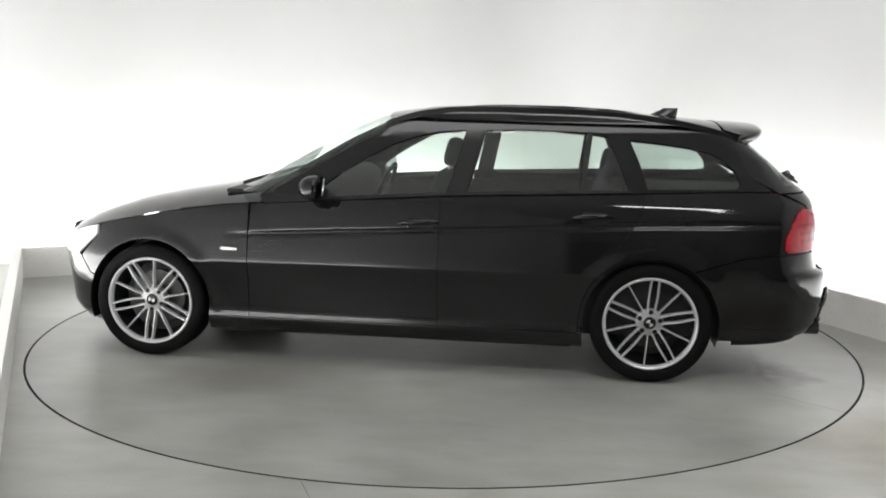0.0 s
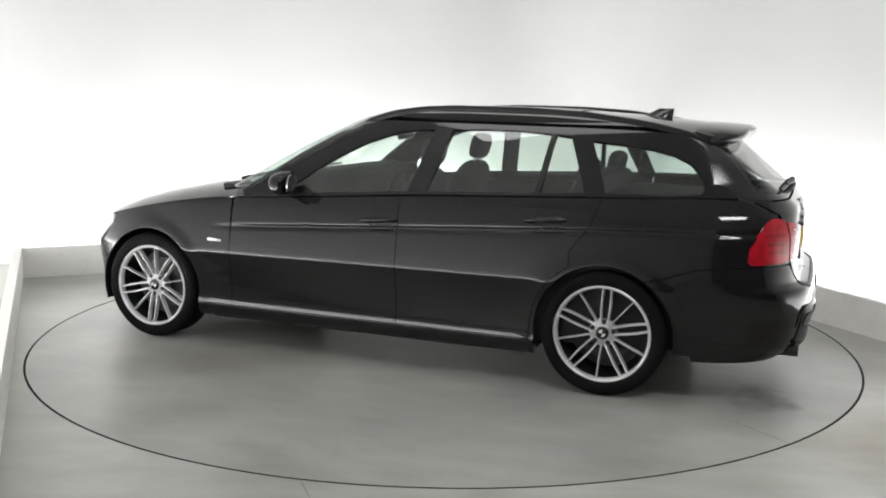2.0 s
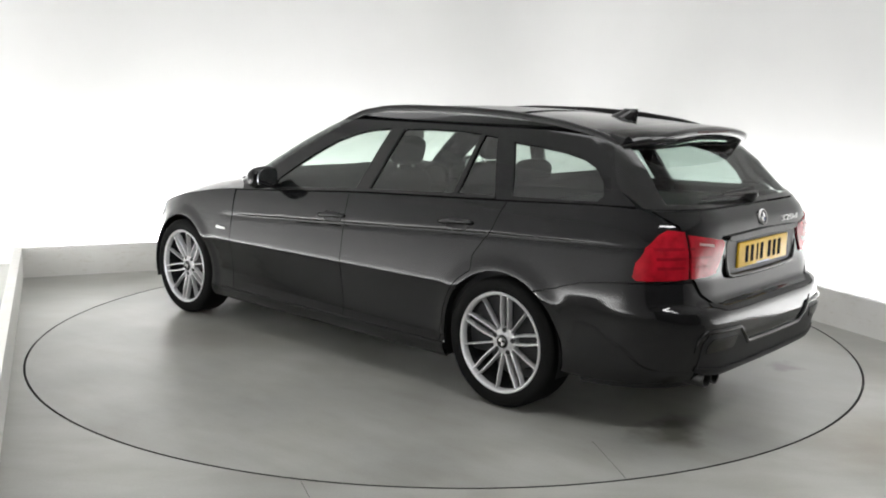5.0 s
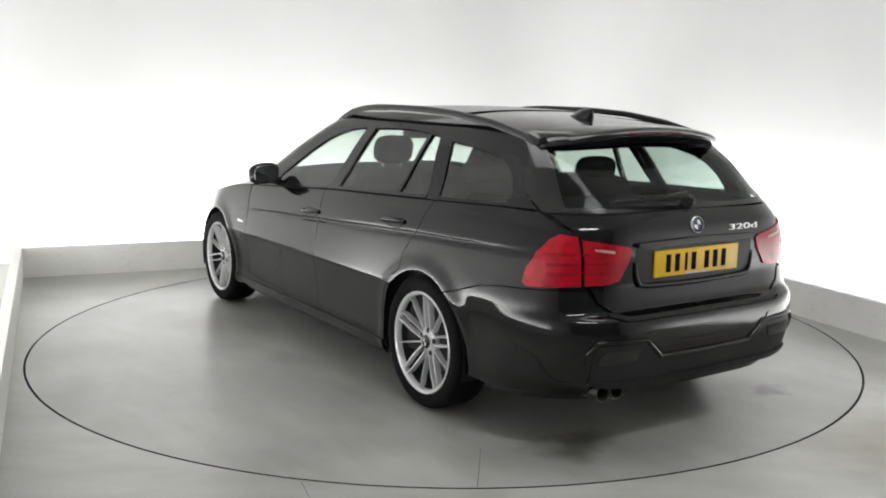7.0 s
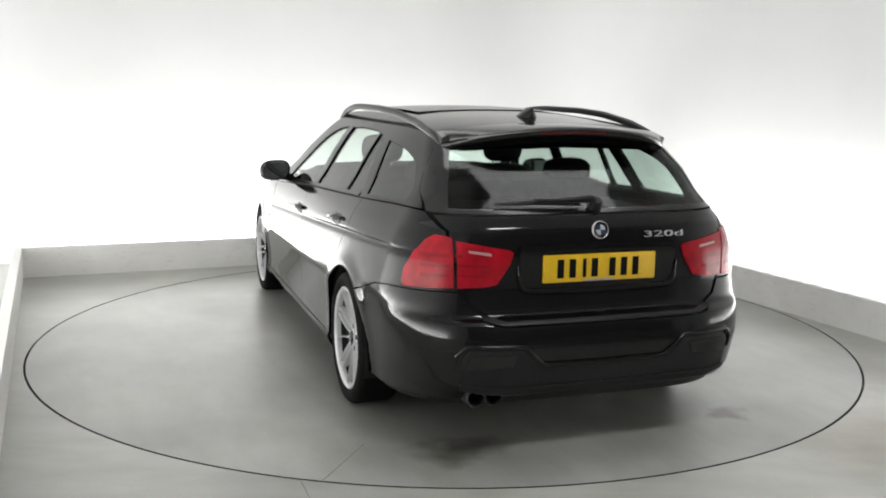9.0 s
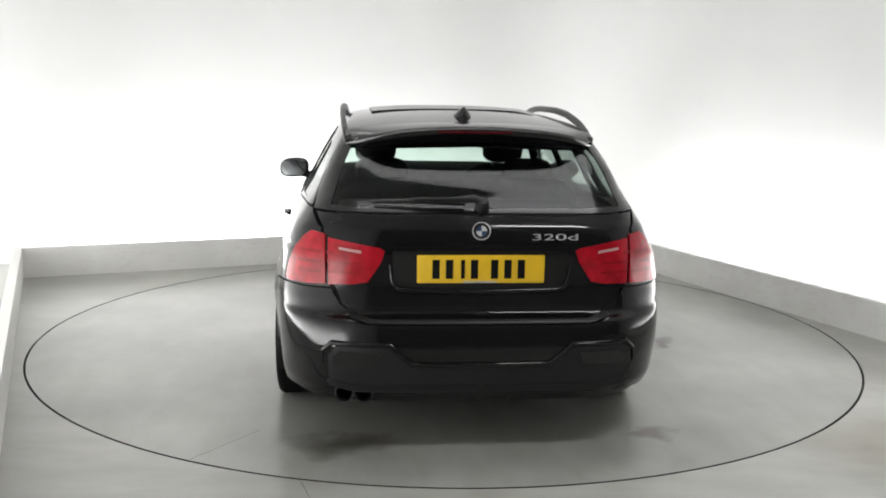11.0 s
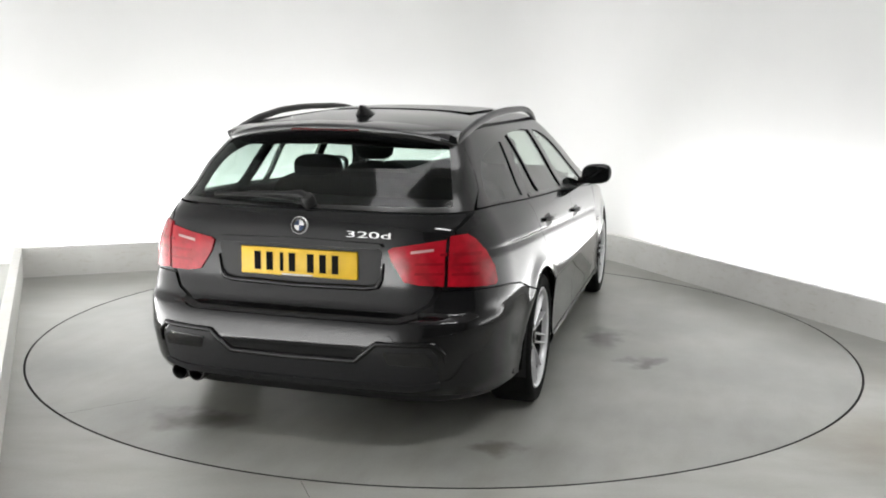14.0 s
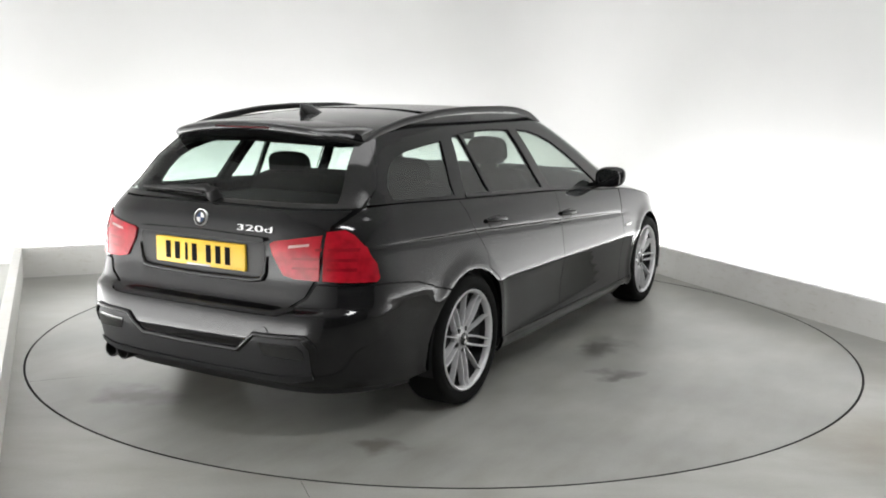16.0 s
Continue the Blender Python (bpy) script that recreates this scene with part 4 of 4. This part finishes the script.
# trims round the side windows, door handles, side indicators
for side in (1, -1):
    up = np.linspace(0.47, -1.255, 40)
    poly = cab_line(up, BELT(up) + 0.006) + cab_line(up[::-1], BELT(up[::-1]) + 0.022)
    panel("belt_strip", poly, M_GLOSSBLACK, car, upper=True, side=side, gap=0, depth=-0.004, thick=0.006)
    pil = on_cab([(-0.288, 0.975), (-0.372, 1.30), (-0.468, 1.30), (-0.388, 0.975)])
    panel("pillar_cover", pil, M_GLOSSBLACK, car, upper=True, side=side, gap=0, depth=-0.002, thick=0.004)
    pil = on_cab([(-0.988, 1.0), (-1.022, 1.29), (-1.048, 1.287), (-1.012, 1.0)])
    panel("window_divider", pil, M_GLOSSBLACK, car, upper=True, side=side, gap=0, depth=-0.002, thick=0.01)
    for x, z, door in ((-0.145, 0.808, DOORS[side][0]), (-1.065, 0.862, DOORS[side][1])):
        c, nrm = flank_point(x, z, side)
        pts = []
        for k in range(9):
            t = -1 + k / 4
            p, nn = flank_point(x + 0.105 * t, z + 0.004 - 0.006 * t, side)
            pts.append(p + nn * (0.020 * (1 - abs(t) ** 3) + 0.004))
        part("door_handle", tube(pts, [0.009, 0.013, 0.014, 0.014, 0.014, 0.014, 0.014, 0.013, 0.009], 10), M_PAINT, door, "body-coloured bar handle")
        # Flat black patch in place of the shaded hollow behind the handle.
        cup = [(x - 0.075, z - 0.028), (x - 0.09, z), (x - 0.07, z + 0.026), (x + 0.05, z + 0.03), (x + 0.075, z + 0.004), (x + 0.05, z - 0.026)]
        panel("handle_recess_shade", cup, M_BLACK, door, side=side, gap=0, depth=-0.0015, thick=0.003)
    ind = [(0.855, 0.628), (0.86, 0.640), (0.945, 0.646), (0.955, 0.634), (0.94, 0.626)]
    panel("side_indicator", ind, plain("pale_indicator_lens", (0.8, 0.8, 0.78), 0.15, coat=1.0), car, side=side, gap=0, depth=-0.006, thick=0.008, label="pale side indicator lens")

# tail lights: a fixed outer lens and an inner lens on the gate
OUTER = [(0.630, 0.716), (0.72, 0.710), (0.792, 0.706), (0.797, 0.722), (0.785, 0.785), (0.755, 0.850), (0.715, 0.902), (0.685, 0.924), (0.630, 0.918)]
INNER = [(0.460, 0.728), (0.52, 0.718), (0.620, 0.715), (0.620, 0.905), (0.55, 0.894), (0.41, 0.870), (0.390, 0.857), (0.405, 0.81)]
for side in (1, -1):
    lamp = panel("tail_light", tail_poly(OUTER), M_RED, car, side=side, gap=0.001, depth=-0.008, thick=0.022, step=0.02, label="red tail light lens")
    inner = panel("gate_light", tail_poly(INNER), M_RED, car, side=side, gap=0.001, depth=-0.008, thick=0.022, step=0.02, label="red tail light lens on the tailgate")
    rev = tail_poly([(0.485, 0.846), (0.575, 0.859), (0.575, 0.868), (0.488, 0.857)])
    panel("reversing_lens", rev, M_CLEAR, inner, side=side, gap=0, depth=-0.0095, thick=0.003, step=0.02, label="pale reversing light strip")
    for z0 in (0.760, 0.800, 0.840):
        bar = tail_poly([(0.50, z0), (0.612, z0 + 0.003), (0.614, z0 + 0.013), (0.505, z0 + 0.010)]) if z0 < 0.82 else tail_poly([(0.60, z0), (0.625, z0), (0.625, z0 + 0.012), (0.60, z0 + 0.01)])
        panel("light_bar", bar, M_REDDARK, inner, side=side, gap=0, depth=-0.009, thick=0.002, step=0.03)
        bar = tail_poly([(0.645, z0), (0.740, z0 - 0.004), (0.740, z0 + 0.010), (0.647, z0 + 0.012)])
        panel("light_bar", bar, M_REDDARK, lamp, side=side, gap=0, depth=-0.009, thick=0.002, step=0.03)

# flat dark panel for the plate recess's shade, plate and its lettering as plain bars
frame_out = tail_poly([(0, 0.875), (0.345, 0.868), (0.365, 0.845), (0.350, 0.715), (0.330, 0.695), (0, 0.690)])
panel("plate_recess_shade", frame_out, M_BLACK, tailgate, both=True, gap=0, depth=-0.003, thick=0.006)
def tail_ridge(name, pts, rad, out, material, parent, label=""):
    """A rounded ridge along (y, z) points of the tail."""
    path = []
    for (ya, za), (yb, zb) in zip(pts, pts[1:]):
        k = max(2, int(math.hypot(yb - ya, zb - za) / 0.03))
        path += [(ya + (yb - ya) * i / k, za + (zb - za) * i / k) for i in range(k)]
    path.append(pts[-1])
    pp = []
    for y, z in path:
        p_, n_ = rear_point(y, z)
        pp.append(p_ + n_ * out)
    n_ = len(pp)
    return part(name, tube(pp, [rad * min(1.0, 0.25 + i / 4, 0.25 + (n_ - 1 - i) / 4) for i in range(n_)], 10), material, parent, label)


tail_ridge("plate_lip", [(0.372, 0.80), (0.362, 0.735), (0.345, 0.703), (0.30, 0.694), (0, 0.688), (-0.30, 0.694), (-0.345, 0.703), (-0.362, 0.735), (-0.372, 0.80)], 0.012, 0.006, M_PAINT, tailgate)
grip = tail_poly([(0, 0.888), (0.36, 0.880), (0.37, 0.868), (0.34, 0.858), (0, 0.862)])
panel("gate_grip", grip, M_PAINT, tailgate, both=True, gap=0, depth=-0.022, thick=0.024)
PLATE_X, PLATE_Z = -2.268, 0.784
plate = bmesh.new()
box(plate, PLATE_X - 0.004, PLATE_X + 0.016, -0.262, 0.262, PLATE_Z - 0.058, PLATE_Z + 0.058, 0.004, 2)
plate = part("number_plate", plate, M_PLATE, car, "yellow number plate with dark bars")
for y in (0.185, 0.130, 0.075, 0.028, -0.055, -0.110, -0.165):
    bm = bmesh.new()
    w = 0.008 if y == 0.075 else 0.015
    box(bm, PLATE_X - 0.006, PLATE_X - 0.0035, y - w, y + w, PLATE_Z - 0.039, PLATE_Z + 0.039, 0.001, 1)
    part("plate_bar", bm, M_INK, plate)
bm = bmesh.new()
box(bm, PLATE_X - 0.006, PLATE_X - 0.0035, -0.065, 0.075, PLATE_Z - 0.056, PLATE_Z - 0.049, 0.001, 1)
part("plate_foot_strip", bm, M_HUB, plate)

# round emblem and model figures
p, nrm = rear_point(0.0, 0.938)
rot = nrm.to_track_quat("Y", "Z").to_matrix().to_4x4()
emblem = part("emblem", revolve([(0.0, 0.006), (0.026, 0.006), (0.030, 0.008), (0.039, 0.008), (0.042, 0.004), (0.042, -0.004)], 36), M_GLOSSBLACK, car, "round emblem")
emblem.matrix_basis = Matrix.Translation(p) @ rot @ Matrix.Scale(0.88, 4)
part("emblem_ring", revolve([(0.0385, 0.0085), (0.0405, 0.0095), (0.043, 0.006), (0.043, -0.002)], 36), M_CHROME, emblem)
for q in range(4):
    bm = bmesh.new()
    vs = [bm.verts.new((0, 0.0068, 0))] + [bm.verts.new((0.025 * math.cos(radians(q * 90 + d)), 0.0068, 0.025 * math.sin(radians(q * 90 + d)))) for d in range(0, 91, 10)]
    bm.faces.new(vs)
    part("emblem_quarter", bm, M_CHROME if q % 2 else plain("blue_enamel", (0.02, 0.035, 0.08), 0.2), emblem)
fc = bpy.data.curves.new("model_figures", "FONT")
fc.body, fc.size, fc.extrude, fc.align_x, fc.align_y, fc.offset = "320d", 0.062, 0.003, "CENTER", "CENTER", 0.0
fc.materials.append(M_CHROME)
fo = new("model_figures", fc)
fo.parent = tailgate
p, nrm = rear_point(-0.305, 0.913, out=0.003)
zc_ = nrm
xc_ = Vector((0, 0, 1)).cross(zc_).normalized()
yc_ = zc_.cross(xc_)
fo.matrix_basis = Matrix.Translation(p) @ Matrix((xc_, yc_, zc_)).transposed().to_4x4() @ Matrix.Diagonal((1.62, 0.60, 1, 1))
fo["label"] = "raised chrome model figures"

# black border of the rear window
for side in (1, -1):
    rim = tail_poly([(0.685, 1.006), (0.672, 1.08), (0.650, 1.14), (0.620, 1.20), (0.592, 1.255), (0.585, 1.305), (0.50, 1.305), (0.535, 1.25), (0.557, 1.20), (0.576, 1.15), (0.598, 1.08), (0.616, 1.02), (0.616, 1.006)], True)
    panel("window_border", rim, M_GLOSSBLACK, tailgate, upper=True, side=side, gap=0, depth=0.001, thick=0.004)
rim = tail_poly([(0, 1.006), (0.62, 1.006), (0.615, 1.026), (0, 1.022)], True)
panel("window_border", rim, M_GLOSSBLACK, tailgate, upper=True, both=True, gap=0, depth=0.001, thick=0.004)
rim = tail_poly([(0, 1.262), (0.50, 1.250), (0.50, 1.305), (0, 1.315)], True)
panel("window_border", rim, M_GLOSSBLACK, tailgate, upper=True, both=True, gap=0, depth=0.001, thick=0.004)

# rear wiper
p0, n0 = rear_point(-0.01, 1.024, True)
wiper = part("rear_wiper", tube([p0 + n0 * 0.02, p0 + n0 * 0.035 + Vector((0, 0.03, 0.012)), rear_point(0.12, 1.030, True)[0] + n0 * 0.035, rear_point(0.27, 1.034, True)[0] + n0 * 0.03], [0.022, 0.018, 0.011, 0.008], 10), M_BLACK, car, "black rear wiper arm")
b0, b1 = rear_point(0.06, 1.028, True), rear_point(0.44, 1.034, True)
part("wiper_blade", tube([b0[0] + b0[1] * 0.012, rear_point(0.25, 1.033, True)[0] + n0 * 0.02, b1[0] + b1[1] * 0.012], [0.006, 0.011, 0.006], 8), M_BLACK, wiper)
part("wiper_cap", revolve([(0.0, 0.045), (0.022, 0.043), (0.03, 0.03), (0.032, -0.01)], 20), M_BLACK, wiper).matrix_basis = Matrix.Translation(p0) @ n0.to_track_quat("Y", "Z").to_matrix().to_4x4()

# lower bumper insert, lip and exhaust
val = tail_poly([(0, 0.394), (0.28, 0.398), (0.345, 0.448), (0.37, 0.476), (0.585, 0.482), (0.62, 0.44), (0.615, 0.32), (0.54, 0.288), (0, 0.283)])
panel("bumper_insert", val, M_VALANCE, rear_bumper, both=True, gap=0, depth=-0.005, thick=0.012)
scoop = tail_poly([(0.40, 0.455), (0.57, 0.460), (0.598, 0.435), (0.598, 0.40), (0.42, 0.405)])
for side in (1, -1):
    panel("bumper_scoop", scoop, M_GLOSSBLACK, rear_bumper, side=side, gap=0, depth=-0.009, thick=0.006)
edge = tail_poly([(0, 0.312), (0.50, 0.317), (0.62, 0.332), (0.62, 0.312), (0.50, 0.290), (0, 0.285)])
panel("bumper_lip", edge, M_VALANCE, rear_bumper, both=True, gap=0, depth=-0.014, thick=0.014)
tail_ridge("bumper_ridge", [(0.645, 0.40), (0.642, 0.455), (0.605, 0.492), (0.37, 0.486), (0.335, 0.452), (0.28, 0.406), (0, 0.402), (-0.28, 0.406), (-0.335, 0.452), (-0.37, 0.486), (-0.605, 0.492), (-0.642, 0.455), (-0.645, 0.40)], 0.011, 0.003, M_PAINT, rear_bumper)
# Black strip laid on for the dark gap under the tailgate.
ledge = tail_poly([(0, 0.585), (0.44, 0.585), (0.53, 0.605), (0.53, 0.59), (0.45, 0.572), (0, 0.570)])
panel("gate_gap_strip", ledge, M_BLACK, car, both=True, gap=0, depth=-0.004, thick=0.006)
for y in (0.478, 0.556):
    bm = revolve([(0.034, 0.0), (0.038, 0.0), (0.040, 0.010), (0.040, 0.22), (0.035, 0.22), (0.034, 0.02)], 24, True)
    ex = part("exhaust_pipe", bm, M_PIPE, car, "dull steel exhaust pipe")
    ex.matrix_basis = pose(-2.298, y, 0.272, 0, 0, -90)
# number plate lamps, tow-eye cap
bm = revolve([(0.0, 0.003), (0.02, 0.003), (0.021, 0.0)], 20)
p, nrm = rear_point(-0.42, 0.50, out=0.001)
part("tow_eye_cap", bm, M_PAINT, car).matrix_basis = Matrix.Translation(p) @ nrm.to_track_quat("Y", "Z").to_matrix().to_4x4()

# ---------------------------------------------------------------- cabin
def cushion(bm_, sx, sy, sz, m, p=0.55):
    r = bmesh.ops.create_uvsphere(bm_, u_segments=20, v_segments=12, radius=1)
    for v in r["verts"]:
        v.co = m @ Vector([math.copysign(abs(c) ** p, c) * s / 2 for c, s in zip(v.co, (sx, sy, sz))])


def seat(x, y, tilt=-22):
    bm_ = bmesh.new()
    cushion(bm_, 0.52, 0.50, 0.16, pose(x + 0.22, y, 0.46, 0, -6, 0))
    ob = part("front_seat", bm_, M_SEAT, car, "dark cloth front seat")
    bm_ = bmesh.new()
    cushion(bm_, 0.14, 0.50, 0.66, pose(x - 0.13, y, 0.76, 0, tilt, 0))
    part("backrest", bm_, M_SEAT, ob)
    bm_ = bmesh.new()
    cushion(bm_, 0.09, 0.25, 0.165, pose(x - 0.27, y, 1.165, 0, -14, 0), 0.6)
    head = part("headrest", bm_, M_SEAT, ob)
    for dy in (-0.06, 0.06):
        part("headrest_post", tube([(x - 0.235, y + dy, 1.02), (x - 0.265, y + dy, 1.12)], 0.006, 8), M_CHROME, head)


seat(0.0, 0.39)
seat(0.0, -0.39)
bm = bmesh.new()
cushion(bm, 0.50, 1.30, 0.16, pose(-0.78, 0, 0.48, 0, -6, 0), 0.45)
bench = part("rear_bench", bm, M_SEAT, car, "dark cloth rear bench")
bm = bmesh.new()
cushion(bm, 0.13, 1.32, 0.72, pose(-1.09, 0, 0.73, 0, -18, 0), 0.35)
part("backrest", bm, M_SEAT, bench)
for y in (0.38, -0.38):
    bm = bmesh.new()
    cushion(bm, 0.09, 0.27, 0.16, pose(-1.17, y, 1.085, 0, -12, 0), 0.6)
    part("headrest", bm, M_SEAT, bench)
# dashboard, steering wheel, door cards, load bay, headlining
bm = bmesh.new()
cushion(bm, 0.55, 1.42, 0.34, pose(0.60, 0, 0.85, 0, 8, 0), 0.42)
part("dashboard", bm, M_TRIM, car)
sw = [(0.0, 0.185 * math.cos(2 * math.pi * i / 32), 0.185 * math.sin(2 * math.pi * i / 32)) for i in range(33)]
bm = tube(sw, 0.015, 8)
box(bm, -0.02, 0.02, -0.17, 0.17, -0.03, 0.03, 0.01, 1)
part("steering_wheel", bm, M_TRIM, car).matrix_basis = pose(0.30, -0.37, 0.86, 0, -24, 0)
for side in (1, -1):
    bm = bmesh.new()
    rows = []
    xs = np.linspace(0.72, -2.0, 30)
    cols = [np.full(30, 0.25), np.full(30, 0.5), np.full(30, 0.75), BELT(xs) - 0.005]
    cols = [skin(solve_s(xs, zc, False, 0, S_FRONT[False]), zc, False, 0.06)[0] for zc in cols]
    for i in range(30):
        rows.append([(c[i][0], c[i][1] * side, c[i][2]) for c in cols])
    loft("door_card", rows, M_TRIM, car)
bm = bmesh.new()
box(bm, -2.08, -1.16, -0.60, 0.60, 0.55, 0.955, 0.03)
part("load_cover", bm, M_TRIM, car, "dark load cover behind the bench")
bm = bmesh.new()
box(bm, -1.60, 0.0, -0.44, 0.44, 1.325, 1.338, 0.005, 1)
part("headlining", bm, M_TRIM, car)
bm = bmesh.new()
box(bm, 0.08, 0.10, -0.11, 0.11, 1.21, 1.265, 0.01, 2)
part("rear_view_mirror", bm, M_BLACK, car)
# scuttle and front wipers
bm = bmesh.new()
box(bm, 0.78, 1.0, -0.66, 0.66, 0.915, 0.945, 0.012)
part("scuttle_panel", bm, M_BLACK, car)
for y0, y1 in ((0.55, -0.05), (0.0, -0.58)):
    part("front_wiper", tube([(0.93, y0, 0.968), (0.885, (y0 + y1) / 2, 0.99), (0.86, y1, 0.995)], [0.012, 0.01, 0.007], 8), M_BLACK, car)


# ---------------------------------------------------------------- what moves
def motions():
    rows_car, rows_table = [], []
    for i in range(33):
        t = i * 0.5
        a = turned(t)
        rows_table.append((t, pose(0, 0, 0, 0, 0, a)))
        rows_car.append((t, pose(0, 0, 0.001, 0, 0, a) @ pose(CAR_X, CAR_Y, 0)))
    walk(table, rows_table)
    walk(car, rows_car)


motions()
